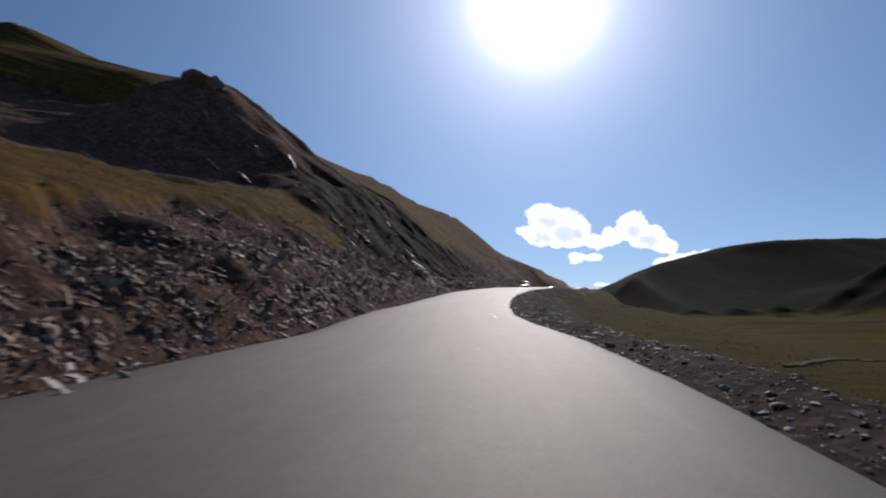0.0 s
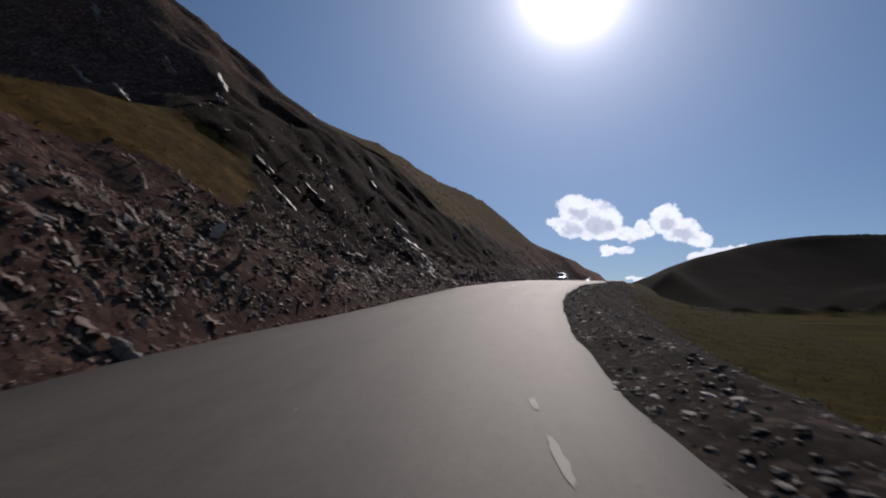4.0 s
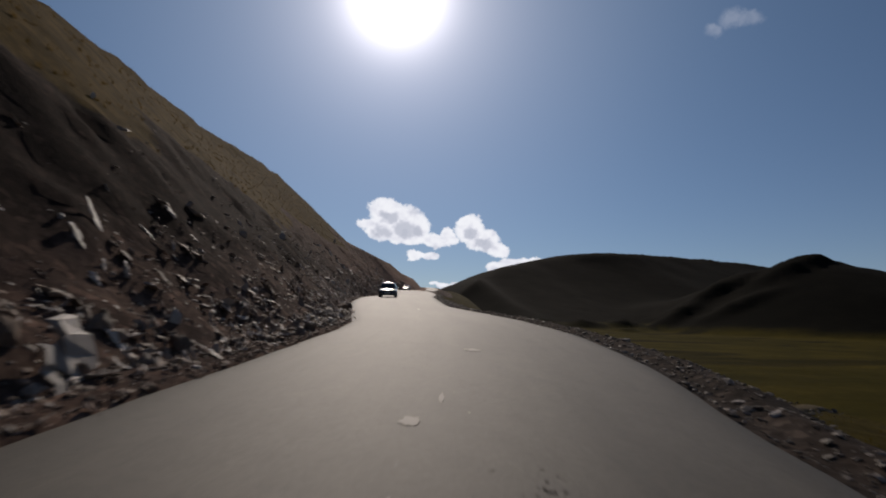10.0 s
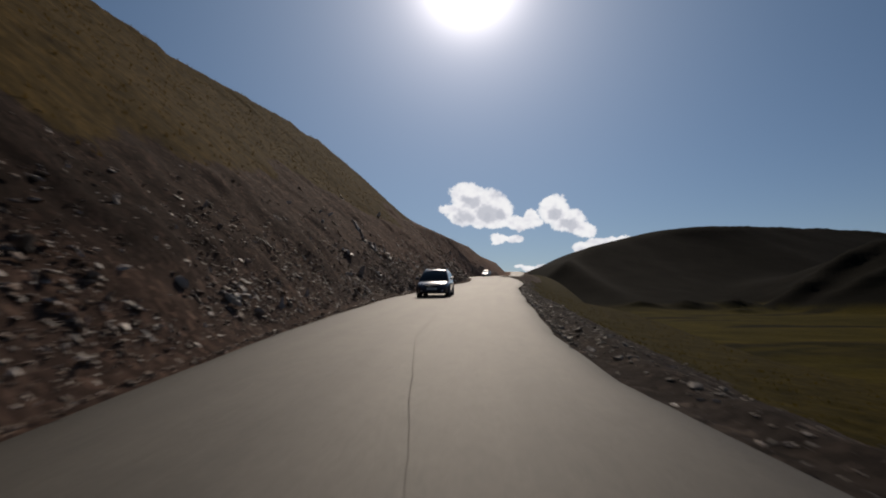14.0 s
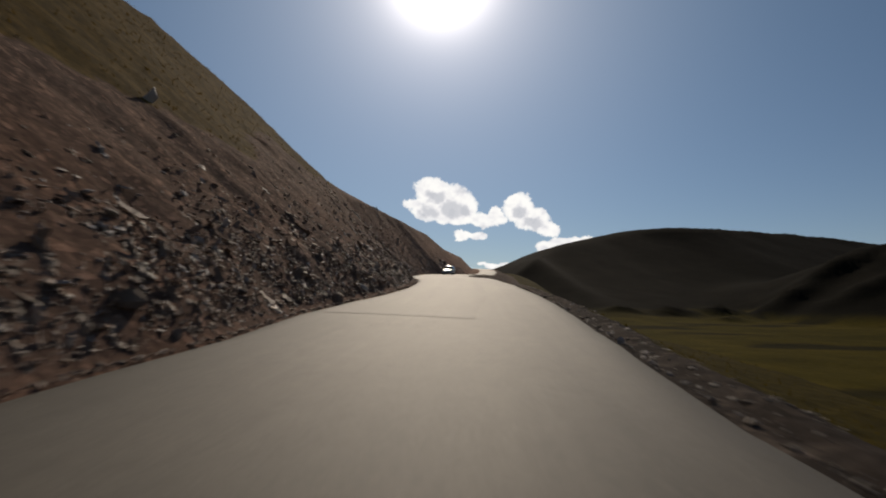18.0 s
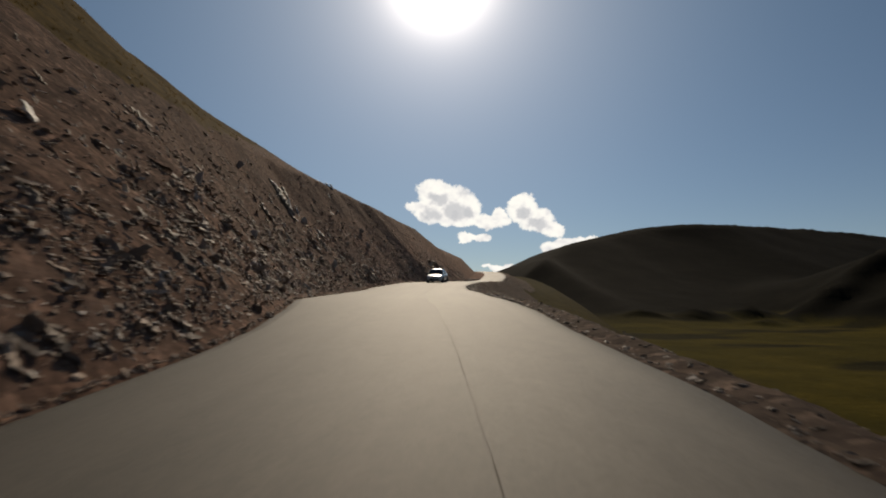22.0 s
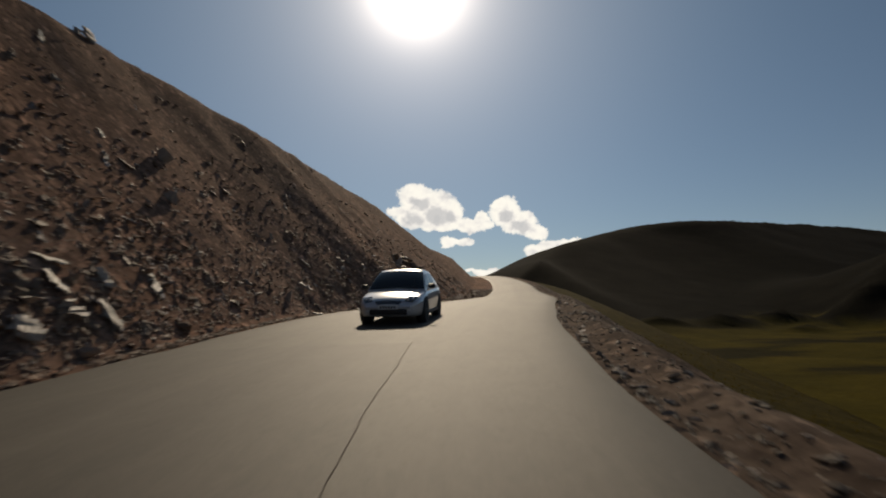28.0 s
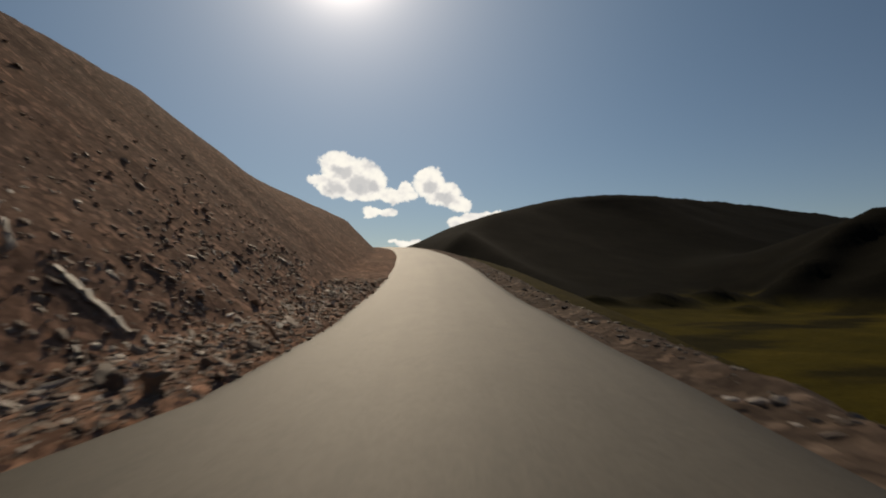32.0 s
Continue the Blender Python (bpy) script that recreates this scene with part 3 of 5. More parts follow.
ru = np.linspace(0, 1, 25)
rs = STATION
ul, ur = edge_left(rs), edge_right(rs)
uu = ur[:, None] + (ul - ur)[:, None] * ru
rx, ry, rz = place(np.repeat(rs[:, None], len(ru), 1), uu)
crown = -0.045 * (2 * ru - 1) ** 2 - 0.06 * (np.abs(2 * ru - 1) > 0.99)
rz = rz + crown + 0.012 * fbm(rx * 0.3, ry * 0.3, 3)
rv = np.stack([rx, ry, rz], -1).reshape(-1, 3)
road = sheet("road", rv, grid_faces(len(rs), len(ru))[:, ::-1], ASPHALT, attrs={"rim": rim(np.repeat(rs[:, None], len(ru), 1), uu).ravel()}, uv=np.stack([uu, np.repeat(rs[:, None], len(ru), 1)], -1).reshape(-1, 2))
tagged(road, "worn grey asphalt mountain road with ragged edges", "road", kind="structure")


def road_z(s, u):
    ul_, ur_ = edge_left(s), edge_right(s)
    x, y, z = place(s, u)
    return x, y, z - 0.045 * (2 * (u - ur_) / (ul_ - ur_) - 1) ** 2 + 0.012 * fbm(x * 0.3, y * 0.3, 3)


# uphill slope, one sheet with the bank, the scree and the grass above
off = np.concatenate([np.arange(-0.5, 4, 0.22), np.arange(4, 12, 0.4), np.arange(12, 30, 0.9), np.arange(30, 60, 2.0), np.arange(60, 122, 6.0), np.arange(130, 290, 20.0)])
ss = np.concatenate([np.arange(0, 24, 1.5), np.arange(24, 330, 0.45), np.arange(330, LENGTH, 1.5)])
su = edge_left(ss)[:, None] + off
sg = np.repeat(ss[:, None], len(off), 1)
hz = slope_height(sg, su)
sx, sy, sz = place(sg, su)
hz = np.where(off[None] < 0.05, -0.14, hz)
jit = knots(sg, [0, 200, 260], [0.25, 0.2, 0.08]) * bare(sg, su, hz) * np.clip(off / 2, 0, 1)
sx = sx + jit * fbm(sg * 0.9 + 50, su * 0.9, 3)
sy = sy + jit * fbm(sg * 0.9 + 80, su * 0.9 + 9, 3)
green = 1 - bare(sg, su, hz)
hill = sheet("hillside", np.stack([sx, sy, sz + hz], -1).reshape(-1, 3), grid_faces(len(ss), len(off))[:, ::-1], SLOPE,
             # shadowed crag and weakly lit upper bend are brightened here by soil colour
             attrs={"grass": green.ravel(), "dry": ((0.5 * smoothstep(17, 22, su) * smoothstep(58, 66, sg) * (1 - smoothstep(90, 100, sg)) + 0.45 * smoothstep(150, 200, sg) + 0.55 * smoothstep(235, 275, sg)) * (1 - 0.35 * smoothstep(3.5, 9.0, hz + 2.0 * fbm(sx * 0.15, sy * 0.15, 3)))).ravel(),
                   # shaded face above the foot, darkened by colour along with its dark rock
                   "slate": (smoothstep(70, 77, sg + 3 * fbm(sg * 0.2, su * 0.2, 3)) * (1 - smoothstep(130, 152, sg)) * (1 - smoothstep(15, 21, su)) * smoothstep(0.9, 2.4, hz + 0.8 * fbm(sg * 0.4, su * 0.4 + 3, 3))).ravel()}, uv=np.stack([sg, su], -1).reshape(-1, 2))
tagged(hill, "steep brown hillside of broken rock and dry grass", "hillside", kind="structure")

# downhill verge, falling to the meadow
voff = np.concatenate([np.arange(-0.4, 3, 0.2), np.arange(3, 9, 0.5), np.arange(9, 40, 2.0)])
vs = np.concatenate([np.arange(0, 24, 1.5), np.arange(24, 330, 0.45), np.arange(330, LENGTH, 1.5)])
vu = edge_right(vs)[:, None] - voff
vg = np.repeat(vs[:, None], len(voff), 1)
vx, vy, vz = place(vg, vu)


def stone_band(s):
    """Width of the stony strip beside the asphalt on the downhill side."""
    return knots(s, [0, 30, 62, 70, 100, 112, 150, 165, 215, 236, 246, 272, 282, 300, 460], [1.5, 1.6, 1.6, 1.1, 1.0, 0.8, 0.7, 0.4, 0.4, 0.6, 0.75, 0.7, 0.6, 0.7, 0.7])


def earth_band(s):
    """Width of the bare earth fill below the road before the meadow grass begins."""
    return knots(s, [0, 40, 70, 84, 100, 116, 128, 146, 158, 170, 215, 226, 240, 270, 286, 300, 320, 460], [5.5, 6.2, 6.5, 5.0, 2.6, 2.2, 5.0, 4.8, 2.2, 0.9, 0.9, 4.0, 8.5, 8.0, 5.0, 2.6, 5.0, 6.0])


def verge_drop(s, o):
    deep = knots(s, [0, 30, 60, 90, 120, 150, 200, 230, 250, 290, 330, 380, 460], [3.6, 3.8, 3.6, 3.0, 3.0, 3.2, 3.6, 5.5, 7.5, 6.0, 4.0, 1.5, 1.0])
    steep = knots(s, [0, 80, 120, 220, 240, 300, 460], [0.62, 0.62, 0.60, 0.62, 0.78, 0.72, 0.6])
    lip = 0.14 * smoothstep(0.3, 0.9, o)
    run = np.clip(o - 0.85 * stone_band(s) - 0.15, 0, None)
    fall = deep * np.tanh(steep * run ** 2 / (run + 0.5) / deep)
    return -0.06 - 0.12 * smoothstep(0, 0.3, o) + lip - fall


far_z, far_lump = far_height(vx, vy)
near_z = vz + verge_drop(vg, voff[None]) + np.clip(voff[None] / 1.5, 0, 1) * (0.16 * fbm(vx * 1.1, vy * 1.1, 4))
blend = smoothstep(7, 24, voff)[None]
ver_z = np.where(voff[None] < 0.05, vz - 0.15, near_z * (1 - blend) + far_z * blend)
stony = 1 - smoothstep(0.1, 0.9, voff[None] - earth_band(vg) + 1.1 * fbm(vx * 0.35, vy * 0.35, 4))
verge = sheet("verge", np.stack([vx, vy, ver_z], -1).reshape(-1, 3), grid_faces(len(vs), len(voff)), VERGE,
              attrs={"grass": (1 - stony).ravel() * 1.2, "dry": smoothstep(185, 235, vg).ravel() * 0.8}, uv=np.stack([vg, vu], -1).reshape(-1, 2))
tagged(verge, "stony road verge falling to olive meadow grass", "verge", kind="structure")

# valley floor and far hills, one sheet out to the horizon
ring = np.concatenate([np.arange(0, 220, 3.0), np.arange(220, 420, 6.0), np.arange(420, 1300, 14.0), np.geomspace(1300, 4500, 14)])
turn_ = np.radians(np.arange(0, 360.1, 0.75))
gx = 120 + ring[:, None] * np.sin(turn_)
gy = 250 + ring[:, None] * np.cos(turn_)
gz, glump = far_height(gx, gy)
dmin = np.full(gx.shape, 1e9)
side = np.zeros(gx.shape)
for i in range(0, len(LINE), 8):
    dx, dy = gx - LINE[i, 0], gy - LINE[i, 1]
    d = dx * dx + dy * dy
    m = d < dmin
    dmin = np.where(m, d, dmin)
    side = np.where(m, -dx * TANG[i, 1] + dy * TANG[i, 0], side)
dmin = np.sqrt(dmin)
gz = gz - 3.5 * (1 - smoothstep(24, 40, dmin)) - 12 * smoothstep(-6, 14, side) * (1 - smoothstep(100, 200, dmin))
# hills and humps get the tone with shade in it, patches at random
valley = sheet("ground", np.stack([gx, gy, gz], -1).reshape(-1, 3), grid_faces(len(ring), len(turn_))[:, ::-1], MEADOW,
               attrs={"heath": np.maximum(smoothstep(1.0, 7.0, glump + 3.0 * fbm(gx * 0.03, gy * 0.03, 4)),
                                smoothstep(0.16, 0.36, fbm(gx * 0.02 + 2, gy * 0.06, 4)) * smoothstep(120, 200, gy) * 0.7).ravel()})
tagged(valley, "olive valley meadow and round heathland hills darkened as if in shade", "ground", kind="structure")

# ---- loose rock ----
rng = np.random.RandomState(11)


def rock_points(subdiv, seed, stretch, cuts=9, depth=0.62):
    """A broken stone: a ball cut by random planes and stretched. Vertices and triangles."""
    bm = bmesh.new()
    bmesh.ops.create_icosphere(bm, subdivisions=subdiv, radius=1.0)
    v = np.array([p.co for p in bm.verts])
    f = np.array([[p.index for p in q.verts] for q in bm.faces])
    bm.free()
    r = np.random.RandomState(seed)
    v *= 1 + 0.06 * (r.rand(len(v), 1) - 0.5)
    for _ in range(cuts):
        nrm = r.normal(size=3)
        nrm /= np.linalg.norm(nrm)
        h = depth - 0.06 + 0.25 * r.rand()
        d = v @ nrm
        v -= np.clip(d - h, 0, None)[:, None] * nrm
    return v * np.array(stretch), f


def rock_mesh(name, v, f, mat):
    me = bpy.data.meshes.new(name)
    me.from_pydata(v.tolist(), [], f.tolist())
    me.materials.append(mat)
    return me


def on_slope(s, u):
    s, u = np.atleast_1d(np.asarray(s, float)), np.atleast_1d(np.asarray(u, float))
    x, y, z = place(s, u)
    return x, y, z + slope_height(s, u)


def on_verge(s, o):
    s, o = np.atleast_1d(np.asarray(s, float)), np.atleast_1d(np.asarray(o, float))
    u = edge_right(s) - o
    x, y, z = place(s, u)
    fz, _ = far_height(x, y)
    b = smoothstep(7, 24, o)
    near = z + verge_drop(s, o) + np.clip(o / 1.5, 0, 1) * 0.16 * fbm(x * 1.1, y * 1.1, 4)
    return x, y, near * (1 - b) + fz * b


BOULDERS = [rock_mesh("boulder", *rock_points(2, 20 + k, st, 15, 0.46), BOULDER)
            for k, st in enumerate([(1, 0.8, 0.7), (1, 0.9, 0.55), (0.9, 0.7, 0.8), (1.1, 0.7, 0.5), (0.8, 0.8, 0.75), (1.2, 0.8, 0.6)])]
SLABS = [rock_mesh("slab", *rock_points(2, 50 + k, st, 12, 0.5), SLAB)
         for k, st in enumerate([(0.5, 0.18, 1.0), (0.7, 0.2, 0.9), (0.35, 0.15, 1.1), (0.9, 0.25, 0.6), (0.45, 0.2, 0.8)])]
PALE = [rock_mesh("pale_boulder", *rock_points(2, 70 + k, st, 13, 0.46), SLAB)
        for k, st in enumerate([(1, 0.8, 0.65), (0.9, 0.7, 0.8), (1.2, 0.7, 0.45)])]


FLAT = [rock_mesh("flat_stone", *rock_points(2, 90 + k, st, 13, 0.5), SLAB)
        for k, st in enumerate([(1.3, 0.9, 0.28), (1.1, 0.8, 0.22), (1.5, 0.7, 0.25)])]


def stone(mesh, at, size, turn, label, category, group="", sink=0.25):
    ob = new(mesh.name.split(".")[0], mesh)
    ob.location = (at[0], at[1], at[2] + size * (0.5 - sink))
    ob.rotation_euler = turn
    ob.scale = (size, size, size)
    return tagged(ob, label, category, group)


def spread_boulders(count, lo, hi):
    for _ in range(count):
        s = rng.uniform(lo, hi)
        v = abs(rng.normal()) * 1.1 + 0.15
        size = min(0.09 + 0.055 * rng.gamma(1.6), 0.36)
        u = float(edge_left(np.array([s]))[0]) + v + size * 0.5
        x, y, z = on_slope(s, u)
        stone(BOULDERS[rng.randint(len(BOULDERS))], (x[0], y[0], z[0]), size, (rng.normal() * 0.4, rng.normal() * 0.4, rng.uniform(0, 6.3)),
              "brown-grey angular boulder at the foot of the slope", "boulder", "boulders below the slope")


spread_boulders(135, 30, 300)
# pale flat splinters that lean out of the face
for _ in range(44):
    s = rng.uniform(50, 292)
    u = float(edge_left(np.array([s]))[0]) + 0.6 + rng.gamma(1.6) * 1.9
    x, y, z = on_slope(s, u)
    size = min(0.16 + 0.14 * rng.gamma(1.5), 0.7)
    stone(SLABS[rng.randint(len(SLABS))], (x[0], y[0], z[0]), size, (rng.normal() * 0.35, 0.45 + rng.normal() * 0.3, rng.uniform(-0.9, 0.9)),
          "pale grey rock splinter sticking out of the slope", "rock", "pale splinters on the slope", 0.15)
for _ in range(60):
    s = rng.uniform(110, 300)
    u = float(edge_left(np.array([s]))[0]) + rng.uniform(0.4, 4.5)
    x, y, z = on_slope(s, u)
    stone((PALE + FLAT)[rng.randint(6)], (x[0], y[0], z[0]), rng.uniform(0.08, 0.24), (rng.normal() * 0.3, rng.normal() * 0.3, rng.uniform(0, 6.3)),
          "pale fallen stone lying on the scree", "rock", "pale stones on the scree")
for _ in range(45):
    s = rng.uniform(88, 128)
    u = float(edge_left(np.array([s]))[0]) + 0.2 + rng.gamma(1.5) * 0.8
    x, y, z = on_slope(s, u)
    stone((PALE + FLAT)[rng.randint(6)], (x[0], y[0], z[0]), rng.uniform(0.06, 0.17), (rng.normal() * 0.3, rng.normal() * 0.3, rng.uniform(0, 6.3)),
          "pale fallen stone lying on the scree", "rock", "pale stones on the scree")
# single brown blocks at the asphalt's edge: station, offset, size, kind, turn
for s, u, size, kind, turn in [(125.0, 4.1, 0.38, 1, (0, 0.2, 1.0)), (101.8, 4.8, 0.36, 0, (0, 0, 2)), (99.5, 4.9, 0.34, 4, (0, 0.1, 0.9)), (262.5, 7.6, 0.30, 3, (0.3, 0.2, 0)),
                               (289.5, 5.8, 0.5, 3, (0.1, 0.15, 0.6)), (190.5, 5.2, 0.34, 4, (0, 0, 0)), (178.0, 5.5, 0.45, 5, (0, 0, 1)), (168.5, 5.7, 0.42, 2, (0.1, 0.2, 0.7)), (122.5, 4.0, 0.36, 5, (0, 0.2, 2)),
                               (97.9, 4.15, 0.40, 1, (0.1, 0.1, 0.5)), (99.3, 4.6, 0.34, 5, (0, 0.15, 1.8)), (96.2, 4.5, 0.38, 0, (0.1, 0, 2.6)), (95.4, 4.9, 0.42, 3, (0, 0.2, 0.2)), (93.8, 4.9, 0.36, 4, (0.2, 0, 1)), (104.6, 4.2, 0.34, 2, (0, 0.1, 1.4))]:
    x, y, z = on_slope(s, u)
    stone(BOULDERS[kind], (x[0], y[0], z[0]), size, turn, "large brown boulder beside the asphalt", "boulder", "blocks beside the road", 0.2)

# pale ribs and slabs of rock that lie on the face: station, offset, length, width, lean in degrees
BANK_RIBS = [(40.5, 6.5, 0.19, 0.14, 51), (41, 7, 0.42, 0.14, 60), (41.7, 7.1, 0.62, 0.15, 45), (42, 6.5, 0.25, 0.13, 59), (43.2, 7, 0.27, 0.14, 27), (44.8, 9.2, 0.17, 0.1, 31), (51.2, 6.6, 0.33, 0.22, 56), (62.8, 5.7, 0.47, 0.35, 52)]
CRAG_RIBS = [(75.9, 30.4, 1.28, 1.02, 53), (80.8, 19.9, 1.42, 0.4, 45), (81.5, 22.9, 1.95, 0.42, 42), (82.1, 6, 2.09, 0.2, 26), (83.4, 5.9, 0.84, 0.08, 21), (83.8, 7.8, 0.8, 0.14, 45), (84.3, 5.8, 0.54, 0.1, 9), (85, 9.1, 0.54, 0.18, 17), (85.8, 26.8, 1.11, 0.4, 21), (85.9, 21.4, 1.8, 0.5, 34)]
FACE_RIBS = [(86.2, 4.7, 0.25, 0.16, 73), (87.2, 5.3, 0.73, 0.18, 29), (87.3, 11.2, 1.31, 0.25, 24), (87.5, 18.8, 1.25, 0.45, 27), (88.5, 5.7, 0.97, 0.17, 19), (89.2, 6.6, 0.47, 0.21, 45), (89.3, 12.8, 0.37, 0.15, 6), (91.8, 6.1, 0.92, 0.16, 41), (92.9, 8.8, 1.23, 0.15, 20), (96.6, 12.4, 1.25, 0.19, 17), (100.4, 19.6, 0.86, 0.39, 11), (102.2, 4.3, 0.87, 0.45, 25)]
LOWER_RIBS = [(101.5, 3.95, 0.80, 0.17, 28), (96.9, 4.4, 0.55, 0.13, 38), (103.5, 4.6, 0.6, 0.14, 42), (99.0, 5.2, 0.5, 0.13, 45), (105.2, 6.3, 0.52, 0.13, 35), (105.3, 5.9, 0.22, 0.07, 14), (105.8, 5.8, 0.28, 0.11, 11), (106.2, 6.7, 0.6, 0.12, 28), (107.8, 7.4, 0.28, 0.09, 17), (108.2, 6.7, 0.38, 0.08, 45), (110.2, 7.1, 0.32, 0.12, 45), (121, 4.5, 0.24, 0.14, 63), (124.2, 5.3, 0.35, 0.16, 59), (127.5, 4.3, 0.5, 0.35, 72), (128.1, 6, 0.26, 0.08, 39), (128.2, 5.5, 0.21, 0.08, 40), (136.9, 5.5, 0.44, 0.21, 55)]
MIDDLE_RIBS = [(168.6, 9.4, 1.5, 0.32, 16), (169.4, 8.6, 1.1, 0.28, 12), (168.0, 8.0, 0.6, 0.3, 30), (169.3, 5.8, 0.39, 0.31, 51), (170.4, 6.2, 0.42, 0.27, 39), (172.1, 9.6, 0.36, 0.23, 63), (173, 11, 0.99, 0.44, 27), (173.3, 8.7, 0.86, 0.13, 13), (174.8, 7.4, 1.12, 0.1, 39), (179.6, 7, 0.3, 0.17, 45), (182.6, 15.1, 0.87, 0.33, 39), (183.2, 9.6, 0.46, 0.18, 34), (195.1, 5.2, 0.43, 0.23, 58), (196.2, 5.8, 0.21, 0.1, 79), (197.3, 6.4, 0.28, 0.16, 37), (197.9, 5.2, 0.27, 0.18, 57), (203.2, 7.1, 0.42, 0.23, 39), (203.8, 6, 0.3, 0.17, 71), (203.8, 7.9, 0.62, 0.17, 39)]
UPPER_RIBS = [(207.2, 7.1, 0.63, 0.28, 51), (209.6, 8.4, 0.55, 0.18, 37), (217, 9.8, 0.5, 0.28, 34), (222.7, 8.2, 0.81, 0.14, 5), (227.8, 7.2, 0.17, 0.12, 37), (234.2, 6.7, 0.25, 0.2, 63), (236.1, 7.3, 0.62, 0.2, 53), (248.2, 13.1, 0.79, 0.22, 19), (252.4, 12.9, 1.76, 0.37, 21), (261.6, 8.1, 0.47, 0.33, 50), (262.1, 8.6, 0.7, 0.23, 85), (263, 8.3, 0.47, 0.39, 56), (263.8, 8.1, 0.68, 0.24, 37)]
LAST_RIBS = [(291.5, 7.6, 0.95, 0.22, 78), (290.8, 7.9, 0.5, 0.2, 70), (267.9, 7.6, 0.18, 0.13, 68), (269.3, 14.1, 0.26, 0.17, 35), (269.6, 12.7, 0.37, 0.16, 34), (271.6, 8.7, 0.37, 0.14, 56), (273.7, 16.4, 0.6, 0.36, 31), (273.8, 7, 0.55, 0.22, 79), (276.4, 8.5, 0.71, 0.24, 59), (280.2, 7.2, 0.28, 0.17, 59), (283.2, 8.6, 0.48, 0.12, 22), (284.4, 8.1, 0.37, 0.12, 33), (284.6, 6.5, 0.27, 0.12, 63), (285.2, 5.8, 0.44, 0.22, 51), (296, 7.1, 0.9, 0.3, 79), (296.1, 4.7, 0.49, 0.09, 45), (296.9, 6.3, 0.72, 0.16, 11), (297.4, 4.5, 0.17, 0.12, 56), (297.4, 5.4, 1.24, 0.16, 47)]


def shard_points(seed, thin):
    """A flat splinter with broken ends: rings of uneven corners, narrow at both tips."""
    r = np.random.RandomState(seed)
    n, V, F = 5, [], []
    levels = [(-1.0, 0.35), (-0.7, 0.8), (-0.35, 0.95), (-0.28, 0.7), (0.1, 0.9), (0.45, 0.8), (0.52, 0.55), (0.85, 0.6), (1.0, 0.3)]
    ang = np.sort(r.uniform(0, 2 * np.pi, n) * 0.35 + np.linspace(0, 2 * np.pi, n, endpoint=False))
    for z, w in levels:
        jx, jy = r.normal() * 0.26, r.normal() * 0.12
        for a in ang:
            k = w * r.uniform(0.65, 1.3)
            V.append((k * math.cos(a) + jx, thin * k * math.sin(a) + jy, z + r.normal() * 0.035))
    for a in range(len(levels) - 1):
        for b in range(n):
            p, q = a * n + b, a * n + (b + 1) % n
            F += [(p, q, q + n), (p, q + n, p + n)]
    F += [(0, k + 1, k) for k in range(1, n - 1)]
    last = (len(levels) - 1) * n
    F += [(last, last + k, last + k + 1) for k in range(1, n - 1)]
    return np.array(V), np.array(F)


RIBS = [rock_mesh("rock_rib", *shard_points(110 + k, 0.3 + 0.06 * k), SLAB) for k in range(6)]


def lay_rib(s, u, length, width, lean, along=0.0):
    x, y, z = on_slope(s, u)
    i = int(np.clip(s / STEP, 0, len(TANG) - 1))
    left = Vector((-TANG[i, 1], TANG[i, 0], 0))
    ahead = Vector((TANG[i, 0], TANG[i, 1], 0))
    axis = (left * math.sin(radians(lean)) + Vector((0, 0, 1)) * math.cos(radians(lean)) + ahead * (along + rng.normal() * 0.08)).normalized()
    out_ = (Vector((0, 0, 1)) * 0.9 - left * 0.5 + ahead * 0.1).normalized()
    wide = axis.cross(out_).normalized()
    thin = wide.cross(axis)
    m = Matrix((wide, thin, axis)).transposed().to_4x4()
    thick = width > 0.55 * length
    # a long rib is broken into a few shards
    pieces = 1 if length < 1.0 else 2
    for k in range(pieces):
        at = Vector((x[0], y[0], z[0])) + out_ * 0.3 * width + axis * length * ((k + 0.5) / pieces - 0.5) + wide * width * rng.normal() * 0.18 * (pieces - 1)
        ob = new("rock_rib", RIBS[rng.randint(len(RIBS))])
        w = 0.9 * width * rng.uniform(0.75, 1.25)
        tip = Matrix.Rotation(rng.normal() * 0.10 * (pieces > 1), 4, "Y")
        ob.matrix_world = Matrix.Translation(at) @ m @ tip @ Matrix.Diagonal((w, w, 0.62 * length / pieces * (1.3 if pieces > 1 else 1), 1))
        tagged(ob, "pale grey block of rock lying on the slope" if thick else "long pale rib of rock in the brown slope", "rock", "pale rock on the slope")


VEIN_RIBS = [(92.7, 8.5, 3.16, 0.25, 57, 0.6), (93.4, 9.9, 1.01, 0.08, 41, 0.5), (93.8, 9.3, 2.31, 0.18, 49, 0.4), (92.9, 7.7, 2.43, 0.18, 56, 0.6), (90.2, 6.5, 0.73, 0.17, 56, 0.1), (91.3, 6.7, 0.61, 0.13, 59, 0.9), (90.7, 6.0, 1.12, 0.21, 53, 0.5), (89.7, 5.4, 0.59, 0.24, 59, 0.2), (89.1, 5.6, 0.84, 0.2, 50, 0.4), (88.9, 5.2, 0.54, 0.16, 53, 0.4), (90.3, 6.0, 0.42, 0.11, 63, 0.7)]
